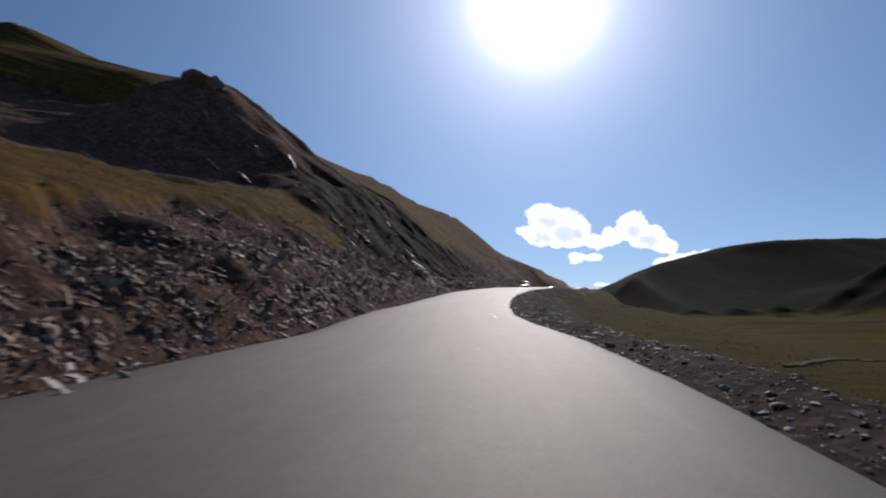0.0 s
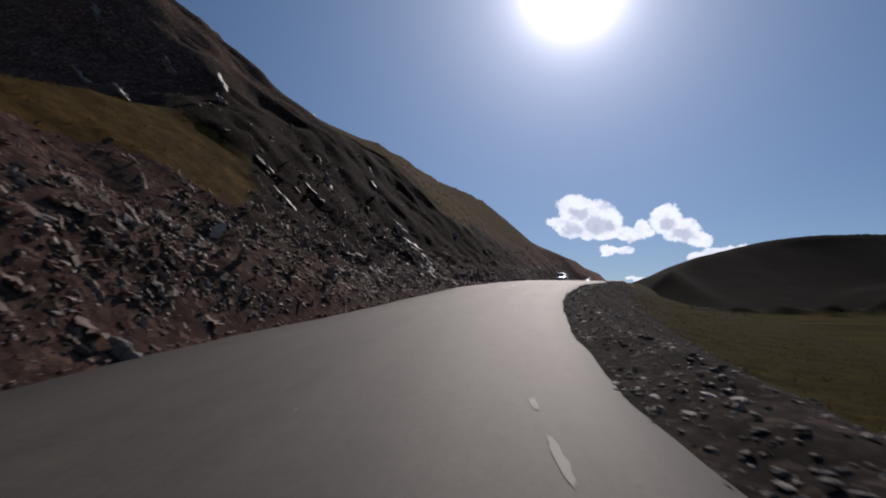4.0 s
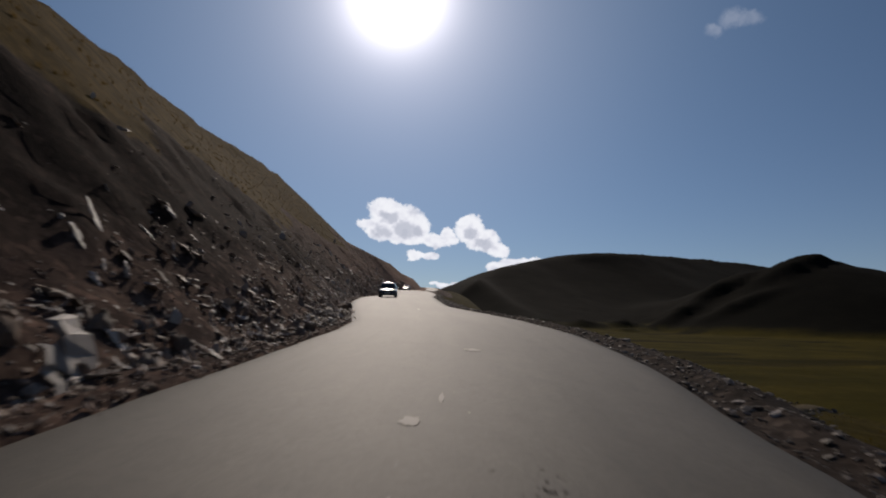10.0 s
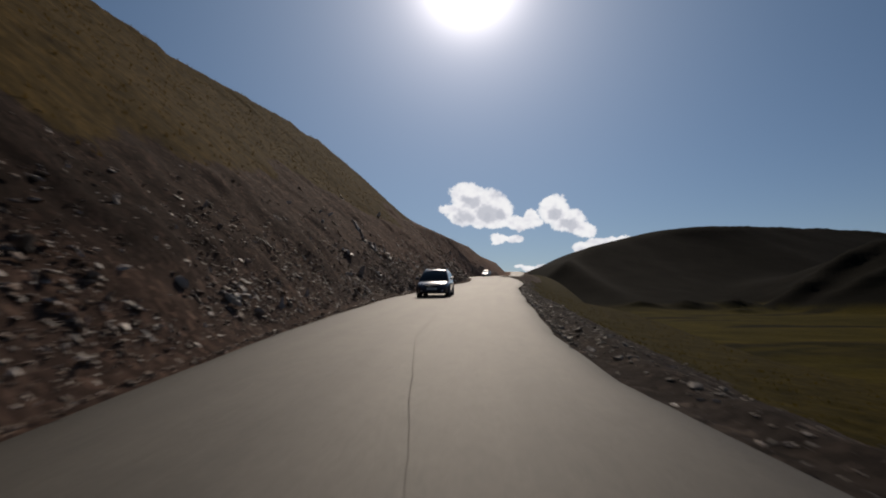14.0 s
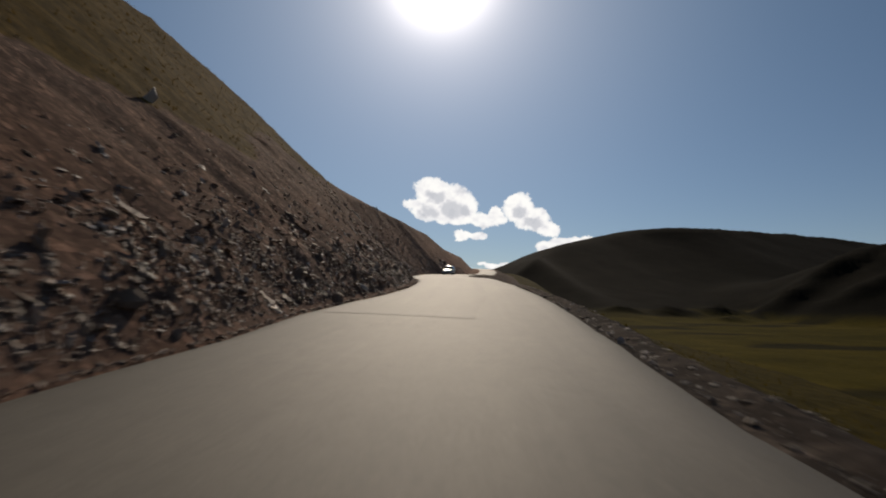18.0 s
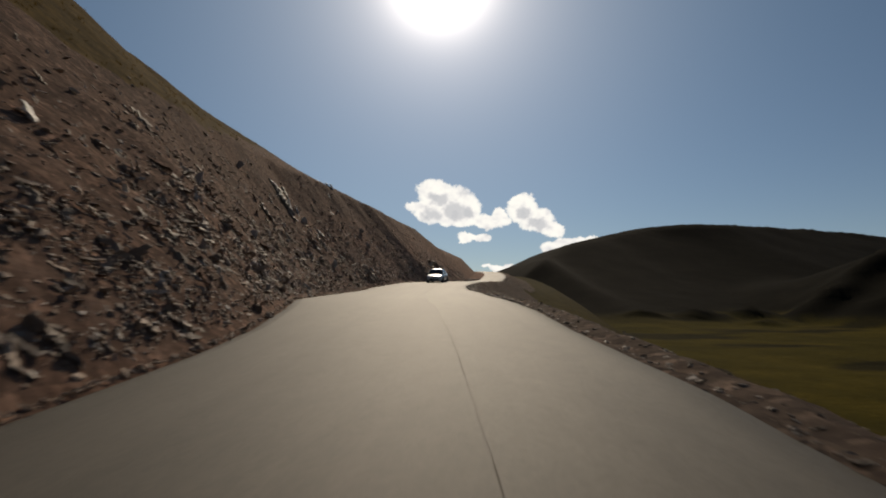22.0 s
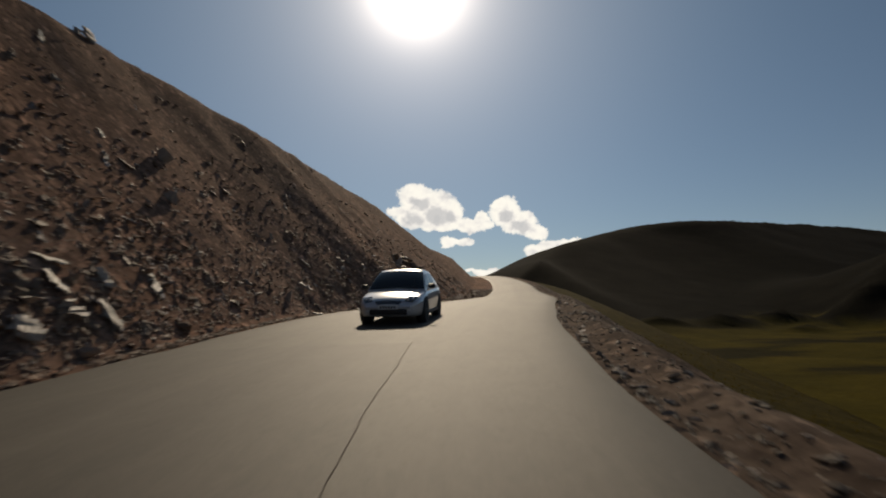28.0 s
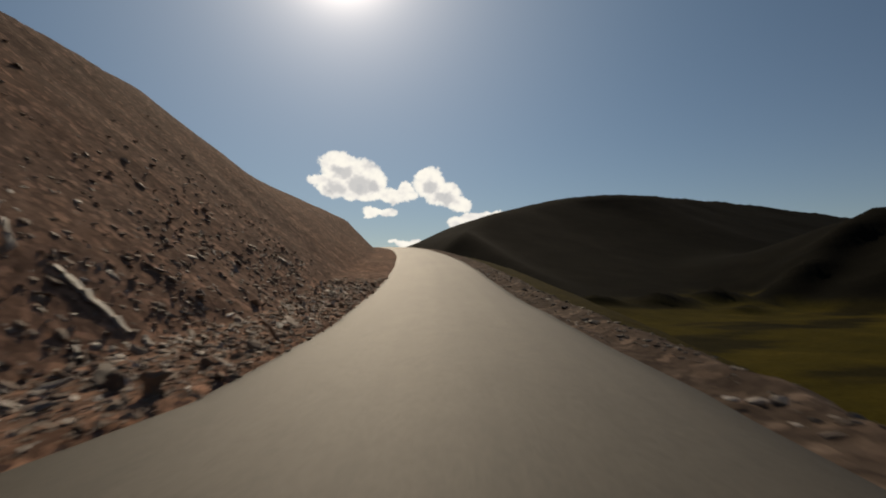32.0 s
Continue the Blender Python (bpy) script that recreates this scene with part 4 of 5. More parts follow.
THIN_RIBS = [(92.5, 6.7, 0.86, 0.09, 51, 0.9), (92.6, 6.3, 0.73, 0.07, 56, 0.1), (93.8, 7.3, 1.15, 0.06, 56, 0.4), (93.5, 6.5, 0.24, 0.1, 63, -0.4), (97.4, 13.8, 0.93, 0.13, 51, 0.6), (95.6, 11.8, 0.67, 0.18, 39, 0.3), (94.7, 10.8, 0.7, 0.15, 63, 0.3), (93.6, 5.3, 1.05, 0.06, 49, 0.5), (93.6, 5.9, 0.57, 0.06, 45, -0.2), (90.2, 4.8, 0.37, 0.07, 63, -1.3), (90.2, 4.7, 0.6, 0.08, 60, -2), (88.1, 5.0, 0.3, 0.11, 63, -0.9)]
OLD_RIBS = [(81.3, 12.2, 1.87, 0.25, 49), (83.8, 10.4, 1.39, 0.23, 46), (80.2, 10.2, 1.48, 0.19, 43), (85.8, 17.6, 0.83, 0.3, 47)]
TOP_RIBS = [(273.8, 17.0, 1.15, 0.27, 45, 1.0), (260.0, 10.3, 0.58, 0.17, 37, -0.6), (263.4, 9.2, 0.64, 0.16, 57, -2), (263.1, 8.8, 0.54, 0.22, 37, -0.4), (266.3, 8.7, 0.84, 0.16, 40, 0.4), (278.4, 9.2, 0.6, 0.15, 45, -0.4), (264.6, 8.8, 0.6, 0.18, 45, 0.4), (266.2, 13.7, 0.88, 0.15, 49, 0.8), (263.6, 11.1, 0.3, 0.13, 45, -0.4), (260.6, 10.1, 0.17, 0.09, 45, -0.7), (268.7, 11.8, 0.66, 0.11, 31, 0.5), (270.2, 15.4, 0.66, 0.13, 31, 0.5)]
FACE_SLABS = [(253.3, 14.6, 1.3, 0.5, 47), (252.8, 14.0, 1.0, 0.6, 44), (252.2, 13.5, 1.2, 0.45, 46), (251.8, 13.1, 0.9, 0.6, 42), (251.4, 12.7, 1.1, 0.4, 45), (251.0, 12.2, 0.9, 0.35, 48), (251.2, 10.6, 0.8, 0.35, 45), (250.9, 10.2, 0.5, 0.3, 40),
              (168.2, 8.6, 0.9, 0.5, 40), (169.0, 9.2, 0.7, 0.4, 38), (171.5, 8.1, 0.8, 0.45, 35), (174.0, 11.0, 0.5, 0.3, 45), (175.0, 11.8, 0.4, 0.25, 45), (157.6, 7.8, 0.7, 0.3, 55), (160.5, 6.6, 0.5, 0.25, 50)]
HIGH_RIBS = [(253.5, 10.6, 1.3, 0.42, 28), (257.7, 11.8, 1.1, 0.36, 52), (256.2, 14.8, 0.8, 0.31, 34), (258.7, 10.2, 0.55, 0.2, 61), (254.5, 13, 1.07, 0.3, 22), (242.5, 11.5, 1.1, 0.4, 35), (243.5, 10.4, 0.9, 0.45, 30), (246.5, 9.6, 0.7, 0.4, 20)]
for rows in (VEIN_RIBS, THIN_RIBS, OLD_RIBS, TOP_RIBS, FACE_SLABS, HIGH_RIBS, BANK_RIBS, CRAG_RIBS, FACE_RIBS, LOWER_RIBS, MIDDLE_RIBS, UPPER_RIBS, LAST_RIBS):
    for row in rows:
        lay_rib(*row)
# a ledge of rock with a pale flat top above the last bend
for s, u, size, kind, turn in [(294.3, 7.7, 0.95, 3, (0.1, 0.1, 1.2)), (295.4, 7.3, 0.8, 5, (0.0, 0.2, 0.8)), (293.2, 8.2, 0.7, 1, (0.2, 0.1, 2.0)), (296.6, 6.8, 0.5, 0, (0.1, 0, 0.4))]:
    x, y, z = on_slope(s, u)
    stone(BOULDERS[kind], (x[0], y[0], z[0]), size, turn, "dark brown ledge of rock in the slope", "rock", "rock ledge", 0.55)
for s, u, up_, size, turn in [(294.2, 7.55, 0.42, 0.46, (0.12, 0.10, 0.5)), (294.9, 7.35, 0.38, 0.34, (0.05, 0.16, 1.4))]:
    x, y, z = on_slope(s, u)
    stone(FLAT[0], (x[0], y[0], z[0] + up_), size, turn, "pale flat slab on the ledge of rock", "rock", "rock ledge", 0.45)
# the stub of rock on the crag's top
CRAG = rock_mesh("crag", *rock_points(3, 91, (1.5, 1.1, 1.0), 14), BOULDER)
cx, cy, cz = on_slope(CRAG_S, CRAG_U)
stone(CRAG, (cx[0], cy[0], cz[0]), 1.5, (0.1, -0.1, 0.4), "dark stub of rock on the crest of the crag", "rock", sink=0.45)
cx, cy, cz = on_slope(CRAG_S + 0.6, CRAG_U - 1.8)
stone(CRAG, (cx[0], cy[0], cz[0]), 1.0, (0.5, -0.3, 1.4), "dark stub of rock on the crest of the crag", "rock", sink=0.2)

# stones along the downhill edge
VERGE_STONES = BOULDERS[:2] + PALE + FLAT * 6
for k in range(300):
    s = rng.uniform(28, 300) if k < 230 else rng.uniform(34, 68)
    if 162 < s < 220 and rng.rand() < 0.6:
        continue
    o = rng.uniform(0.1, 1.0) * float(stone_band(s))
    x, y, z = on_verge(s, o)
    stone(VERGE_STONES[rng.randint(len(VERGE_STONES))], (x[0], y[0], z[0]), 0.04 + 0.030 * min(rng.gamma(1.4), 2.4), (rng.normal() * 0.14, rng.normal() * 0.14, rng.uniform(0, 6.3)),
          "pale grey stone on the dark earth verge", "stone", "stones on the verge", 0.36)
x, y, z = road_z(np.array([46.28]), np.array([-2.36]))
stone(BOULDERS[1], (x[0], y[0], z[0]), 0.16, (0.2, 0.1, 0.6), "small dark stone lying on the asphalt", "stone", "stones on the verge", 0.1)


def rubble(name, where, count, size, mat, label, flat=0.75, tilt=0.7, up=0.06, lean=0.0):
    """Many small stones in one mesh."""
    shapes = [rock_points(1, 200 + k, (1, 0.8, flat), 8, 0.45) for k in range(8)]
    x, y, z = where
    vs, fs, base = [], [], 0
    a = rng.uniform(0, 6.3, count)
    b = rng.normal(size=count) * tilt
    pick = rng.randint(0, 8, count)
    for k, (v0, f0) in enumerate(shapes):
        m = np.where(pick == k)[0]
        if not len(m):
            continue
        ca, sa, cb, sb = np.cos(a[m]), np.sin(a[m]), np.cos(b[m]), np.sin(b[m])
        X = v0[None, :, 0] * ca[:, None] - v0[None, :, 1] * sa[:, None]
        Y = v0[None, :, 0] * sa[:, None] + v0[None, :, 1] * ca[:, None]
        Z = v0[None, :, 2] + 0 * X
        Y, Z = Y * cb[:, None] - Z * sb[:, None], Y * sb[:, None] + Z * cb[:, None]
        th = (lean + 0.25 * rng.normal(size=len(m)) * (lean > 0))[:, None]
        X, Z = X * np.cos(th) + Z * np.sin(th), Z * np.cos(th) - X * np.sin(th)
        P = np.stack([X, Y, Z], -1) * size[m][:, None, None] + np.stack([x[m], y[m], z[m] + up * size[m]], -1)[:, None]
        n = len(v0)
        vs.append(P.reshape(-1, 3))
        fs.append((f0[None] + (np.arange(len(m)) * n)[:, None, None] + base).reshape(-1, 3))
        base += n * len(m)
    ob = sheet(name, np.concatenate(vs), np.concatenate(fs), mat, smooth=False)
    return tagged(ob, label, "rubble", kind="stuff")


# scree: dense and small at the foot, thinner and larger above
N = 60000
s = np.concatenate([rng.uniform(24, 160, N // 3), rng.uniform(160, 312, N - N // 3)])
v = np.abs(rng.normal(size=N)) * np.interp(s, [60, 76, 90, 110, 160, 190, 230], [2.4, 2.6, 1.8, 1.3, 1.5, 1.9, 2.6]) + 0.02
size = (0.022 + 0.030 * rng.gamma(1.1, size=N) * (0.7 + 0.10 * v)) * np.interp(s, [200, 240], [1.0, 1.2])
size = np.clip(size, 0.025, 0.26)
u = edge_left(s) + v
keep = rng.rand(N) < (0.1 + 0.9 * bare(s, u, slope_height(s, u))) * knots(s, [262, 278], [1.0, 0.5])
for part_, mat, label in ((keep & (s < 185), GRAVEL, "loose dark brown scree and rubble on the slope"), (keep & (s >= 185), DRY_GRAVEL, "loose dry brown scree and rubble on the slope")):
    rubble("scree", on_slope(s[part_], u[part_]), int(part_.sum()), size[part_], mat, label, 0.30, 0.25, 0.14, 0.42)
# pale slivers that glint all over the broken face
N = 18000
s = rng.uniform(40, 310, N)
v = rng.gamma(1.4, size=N) * np.interp(s, [70, 78, 110, 190, 230], [2.0, 1.0, 1.2, 1.2, 2.1]) + 0.1
u = edge_left(s) + v
size = np.clip(0.025 + 0.030 * rng.gamma(1.2, size=N) * (0.8 + 0.06 * v), 0.025, 0.28)
keep = (rng.rand(N) < bare(s, u, slope_height(s, u))) & (v < 22)
rubble("splinters", on_slope(s[keep], u[keep]), int(keep.sum()), size[keep], SLIVER, "pale slivers of rock strewn over the slope", 0.20, 0.22, 0.14, 0.36)
# long shards that lie down the fall of the face
BROWN = rocky("brown_rock", (0.120, 0.075, 0.052), (0.38, 0.266, 0.192), 1.2, 0.66, spec=0.14)
SHARDS = [shard_points(300 + k, 0.35) for k in range(6)]
PLATES = [rock_mesh("rock_plate", v, f, BROWN) for v, f in SHARDS]


def shards(name, spans, mat, label, big=1.0, apart=9.0):
    """Shards joined into one mesh; those longer than 'apart' are stones of their own."""
    V, F, base = [], [], 0
    for lo, hi, count, reach in spans:
        s = rng.uniform(lo, hi, count)
        u = edge_left(s) + 0.3 + rng.gamma(1.5, size=count) * reach
        x, y, z = on_slope(s, u)
        b = bare(s, u, slope_height(s, u))
        for k in range(count):
            if rng.rand() > b[k]:
                continue
            i = int(np.clip(s[k] / STEP, 0, len(TANG) - 1))
            left, ahead, up_ = np.array([-TANG[i, 1], TANG[i, 0], 0]), np.array([TANG[i, 0], TANG[i, 1], 0]), np.array([0, 0, 1.0])
            a = radians(rng.normal() * 30 + 48)
            axis = left * math.sin(a) + up_ * math.cos(a) + ahead * rng.normal() * 0.5
            axis /= np.linalg.norm(axis)
            out_ = 0.9 * up_ - 0.35 * left + ahead * rng.normal() * 0.25
            wide = np.cross(axis, out_)
            wide /= np.linalg.norm(wide)
            thin = np.cross(wide, axis)
            length = big * min(0.05 + 0.038 * rng.gamma(1.3), 0.32)
            w = length * rng.uniform(0.25, 0.5) * (0.85 + 0.15 * big)
            kind = rng.randint(6)
            if length > apart:
                ob = new("rock_plate", PLATES[kind])
                turn = Matrix((wide * w, thin * w, axis * length)).transposed().to_4x4()
                ob.matrix_world = Matrix.Translation(Vector((x[k], y[k], z[k])) + Vector(thin) * 0.25 * w) @ turn
                tagged(ob, "broken plate of brown rock lying on the slope", "rock", "brown plates on the slope")
                continue
            v, f = SHARDS[kind]
            V.append(np.array([x[k], y[k], z[k]]) + thin * 0.25 * w + v[:, :1] * wide * w + v[:, 1:2] * thin * w + v[:, 2:] * axis * length)
            F.append(f + base)
            base += len(v)
    ob = sheet(name, np.concatenate(V), np.concatenate(F), mat, smooth=False)
    return tagged(ob, label, "rubble", kind="stuff")


shards("shards", [(36, 76, 800, 1.7), (74, 114, 700, 0.8), (114, 160, 600, 1.0), (160, 216, 1000, 1.2), (216, 312, 1800, 2.0)], SLIVER, "pale broken shards of rock lying down the slope")
shards("plates", [(36, 60, 1100, 1.3), (58, 92, 2100, 2.6), (92, 120, 400, 1.0), (160, 216, 1200, 1.1), (216, 270, 1500, 1.9), (270, 300, 220, 2.4)], ROCK_PLATE, "broken plates of brown rock heaped on the slope", 1.7, 0.335)
# gravel apron beside the upper road
N = 15000
s = np.concatenate([rng.uniform(262, 314, N * 2 // 3), rng.uniform(24, 262, N - N * 2 // 3)])
v = rng.gamma(1.3, size=N) * np.where(s > 276, 1.3, 0.4) - 0.12
size = np.clip(0.016 + 0.024 * rng.gamma(1.1, size=N) * (0.8 + 0.3 * v), 0.018, 0.17)
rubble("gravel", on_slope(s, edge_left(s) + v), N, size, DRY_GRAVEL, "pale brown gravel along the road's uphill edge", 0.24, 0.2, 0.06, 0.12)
N = 24000
s = rng.uniform(24, 320, N)
o = (rng.gamma(2.2, size=N) * 0.26 - 0.04) * stone_band(s)
size = np.clip(0.015 + 0.021 * rng.gamma(1.2, size=N), 0.016, 0.15)
keep = rng.rand(N) < (knots(s, [90, 120], [0.62, 0.4]) + 0.9 * fbm(s * 0.1, s * 0 + 5.5, 3)) * knots(s, [150, 165, 218, 230], [1, 0.3, 0.3, 1])
rubble("verge_gravel", on_verge(s[keep], o[keep]), int(keep.sum()), size[keep], PEBBLE, "grey stones and gravel along the downhill verge", 0.30, 0.25, 0.2)

# stones lying on the bare fill below the road
N = 12000
s = rng.uniform(28, 320, N)
o = stone_band(s) * 0.8 + rng.rand(N) ** 1.5 * (earth_band(s) + 0.3)
size = np.clip(0.018 + 0.026 * rng.gamma(1.2, size=N), 0.02, 0.2)
keep = rng.rand(N) < knots(s, [150, 165, 218, 230], [1, 0.3, 0.3, 1])
rubble("fill_stones", on_verge(s[keep], o[keep]), int(keep.sum()), size[keep], PEBBLE, "grey-brown stones on the earth fill below the road", 0.30, 0.2, 0.05)

# ---- grass ----

def grass_mat(name, dark, light):
    m, n, l, b = material(name, 1.0, spec=0.02)
    g = n.new("ShaderNodeNewGeometry")
    l.new(ramp(n, l, g.outputs["Random Per Island"], [(0.0, dark), (1.0, light)]).outputs[0], b.inputs["Base Color"])
    tr = n.new("ShaderNodeBsdfTranslucent")
    tr.inputs["Color"].default_value = (*[0.9 * c for c in light], 1)
    ms = n.new("ShaderNodeMixShader")
    ms.inputs[0].default_value = 0.35
    l.new(b.outputs[0], ms.inputs[1])
    l.new(tr.outputs[0], ms.inputs[2])
    l.new(ms.outputs[0], n["Material Output"].inputs["Surface"])
    return m


DRY = grass_mat("dry_grass", (0.075, 0.047, 0.011), (0.17, 0.104, 0.024))
GREEN = grass_mat("olive_grass", (0.045, 0.034, 0.005), (0.12, 0.084, 0.012))


def tufts(name, where, tall, mat, label, blades=5):
    x, y, z = where
    n = len(x) * blades
    X, Y, Z, T = (np.repeat(k, blades) for k in (x, y, z, tall))
    a = rng.uniform(0, 6.3, n)
    lean = rng.uniform(0.2, 0.9, n) * T
    ox, oy = rng.normal(size=n) * T * 0.25, rng.normal(size=n) * T * 0.25
    w = T * 0.10
    base = np.stack([X + ox, Y + oy, Z - 0.03], -1)
    side_ = np.stack([np.cos(a), np.sin(a), 0 * a], -1) * w[:, None]
    tip = base + np.stack([-np.sin(a) * lean, np.cos(a) * lean, T * rng.uniform(0.6, 1.1, n)], -1)
    V = np.stack([base - side_, base + side_, tip], 1).reshape(-1, 3)
    ob = sheet(name, V, np.arange(n * 3).reshape(-1, 3), mat, smooth=False)
    return tagged(ob, label, "grass", kind="stuff")


N = 14000
s, v = rng.uniform(24, 300, N), rng.uniform(1.5, 26, N)
u = edge_left(s) + v
keep = rng.rand(N) > 0.06 + bare(s, u, slope_height(s, u)) * 1.0
tufts("dry_grass", on_slope(s[keep], u[keep]), rng.uniform(0.07, 0.22, int(keep.sum())), DRY, "tufts of dry yellow-brown grass on the slope")
N = 10000
s = rng.uniform(24, 310, N)
o = earth_band(s) + 0.3 + rng.gamma(1.4, size=N) * 4.5
keep = o < 36
tufts("meadow_grass", on_verge(s[keep], o[keep]), rng.uniform(0.06, 0.16, int(keep.sum())), GREEN, "olive meadow grass below the road")

# ---- dirt track in the meadow ----
def track(at, off, width, seed):
    """A worn strip of bare earth with a stony edge, laid over the grass."""
    k = np.linspace(0, 1, 60)
    q = np.linspace(0, 1, len(at))
    s, o = knots(k, q, at), knots(k, q, off)
    f = np.linspace(-0.5, 0.5, 7)
    w = width * (0.75 + 0.5 * fbm(k * 5 + seed, k * 0 + seed, 3)) * np.sin(np.pi * np.clip(k, 0.06, 0.94)) ** 0.5
    S_, O_ = s[:, None] + f * w[:, None] * 0.8, o[:, None] - f * w[:, None] * 0.6
    x, y, z = on_verge(S_.ravel(), O_.ravel())
    lift = np.tile(0.10 - 0.14 * (np.abs(f) > 0.45), len(k))
    ob = sheet("dirt_track", np.stack([x, y, z + lift], -1), grid_faces(len(k), 7), DIRT)
    tagged(ob, "pale worn dirt track in the olive meadow", "track", kind="structure")
    s2, o2 = np.repeat(s, 3), np.repeat(o, 3)
    s2, o2 = s2 + rng.normal(size=len(s2)) * 0.5, o2 + rng.normal(size=len(s2)) * 0.5
    rubble("track_stones", on_verge(s2, o2), len(s2), np.clip(0.03 + 0.03 * rng.gamma(1.2, size=len(s2)), 0.03, 0.2), PEBBLE, "stones strewn along the dirt track", 0.5, 0.45, 0.5)


track([64.8, 66.6, 69.0, 74.6, 80.0], [14.0, 16.0, 18.1, 22.4, 26.0], 1.0, 3)
track([115.2, 118.3, 120.4, 122.4, 125.5], [7.6, 9.9, 12.3, 15.0, 19.5], 1.1, 7)

# an eroded ditch that winds through the meadow: its far side stands dark above the grass
k = np.linspace(0, 1, 90)
bx = np.interp(k, [0, 0.3, 0.55, 0.75, 1], [144.6, 118.7, 105.1, 100.9, 99.8]) + 1.6 * fbm(k * 9, k * 0 + 2, 4)
by = np.interp(k, [0, 0.3, 0.55, 0.75, 1], [391, 332, 298.6, 281.4, 264])
f = np.array([-4.0, -2.2, -1.2, -0.4, 0.3, 0.9, 1.3])
prof = np.array([-0.3, 0.35, 0.85, 1.05, 0.8, 0.2, -0.35])
fade = np.sin(np.pi * np.clip(k, 0.02, 0.98)) ** 0.6 * (0.8 + 0.7 * fbm(k * 12, k * 0 + 4, 3))
bgx, bgy = bx[:, None] - f * 0.9, by[:, None] - f * 0.45
gz2, _ = far_height(bgx, bgy)
eroded = sheet("earth_bank", np.stack([bgx, bgy, gz2 + prof * fade[:, None] - 0.1], -1).reshape(-1, 3), grid_faces(len(k), len(f)), PEAT)
tagged(eroded, "low dark eroded earth bank winding through the meadow", "bank", kind="structure")

# ---- repairs and cracks in the asphalt ----


def ribbon(name, at, left, right, lift, mat, label, thick=0.0):
    n = 7
    f = np.linspace(0, 1, n)
    U = right[:, None] + (left - right)[:, None] * f
    x, y, z = road_z(np.repeat(at[:, None], n, 1), U)
    edge = (np.abs(2 * f - 1) > 0.99) * thick
    ob = sheet(name, np.stack([x, y, z + lift - edge], -1).reshape(-1, 3), grid_faces(len(at), n)[:, ::-1], mat,
               attrs={"rim": rim(np.repeat(at[:, None], n, 1), U).ravel()}, uv=np.stack([U, np.repeat(at[:, None], n, 1)], -1).reshape(-1, 2))
    return tagged(ob, label, "road repair", kind="structure")


def seam(s):
    return knots(s, [183.8, 190, 192, 194, 207, 209, 211, 214, 222, 224, 226.5, 231, 247, 251, 255, 258, 260.5, 264, 274], [0.12, 0.10, -0.12, -0.16, -0.12, -0.02, 0.08, 0.2, 0.58, 0.80, 0.88, 0.95, 0.87, 0.98, 1.10, 1.29, 1.41, 1.65, 1.75]) + 0.025 * fbm(s * 0.5, s * 0 + 1, 4) + 0.012 * fbm(s * 2.3, s * 0 + 8, 3)


def seam_low(s):
    return knots(s, [111, 112.4, 114.2, 115.4, 117.6, 120, 122, 123.1, 126, 136, 151], [-1.2, -1.08, -0.87, -0.72, -0.55, -0.47, -0.28, -0.16, 0.27, 1.25, 1.36]) + 0.03 * fbm(s * 0.5, s * 0 + 4, 4) + 0.012 * fbm(s * 2.3, s * 0 + 9, 3)


a1 = np.arange(183.85, 263.3, 0.10)
left1 = edge_left(a1) - 0.35
# the near end of the overlay runs slantwise across the lane
ribbon("asphalt_patch", a1, np.minimum(left1, seam(a1) + (a1 - 183.85) * 2.3), seam(a1), 0.007, PATCH, "newer asphalt layer on the uphill lane")
ribbon("tar_seam", a1, seam(a1) + 0.002 + 0.012 * np.clip(fbm(a1 * 1.9, a1 * 0 + 6, 4), 0, 1), seam(a1) - 0.002 - 0.014 * np.clip(fbm(a1 * 1.1, a1 * 0, 4), 0, 1), 0.010, TAR, "dark open seam along the asphalt layer")
a2 = np.arange(111, 151.2, 0.12)
ribbon("tar_seam", a2, seam_low(a2) + 0.002 + 0.008 * np.clip(fbm(a2 * 2.1, a2 * 0 + 7, 4), 0, 1), seam_low(a2) - 0.002 - 0.010 * np.clip(fbm(a2 * 1.7, a2 * 0 + 3, 4), 0, 1), 0.010, CRACK, "dark open seam along the asphalt layer")
c1 = np.linspace(0, 1, 120)
for s0, ds, u0, du, half, seed in ((183.85, 2.0, 0.13, 4.5, 0.02, 2), (151.25, 0.7, 1.37, 1.5, 0.03, 5), (263.25, 0.25, 1.55, 2.2, 0.012, 9)):
    wave = 0.05 * fbm(c1 * 14, c1 * 0 + seed, 4)
    ribbon("tar_seam", s0 + ds * c1, u0 + du * c1 + half * (0.6 + 0.9 * np.abs(fbm(c1 * 22, c1 * 0 + seed + 1, 3))) + wave, u0 + du * c1 - half * 0.7 + wave, 0.011, CRACK,
           "dark open seam across the asphalt layer")


def crack(s0, u0, length, drift, width, seed):
    at = np.arange(s0, s0 + length, 0.12)
    k = (at - s0) / length
    mid = u0 + drift * k + 0.16 * fbm(at * 0.9 + seed, at * 0 + seed, 4)
    half = 0.30 * width * (0.35 + 0.65 * np.abs(fbm(at * 1.3, at * 0 + seed + 2, 3))) * np.sin(np.pi * np.clip(k, 0.02, 0.98))
    ribbon("crack", at, mid + half, mid - half, 0.006, TAR, "dark crack in the worn asphalt")


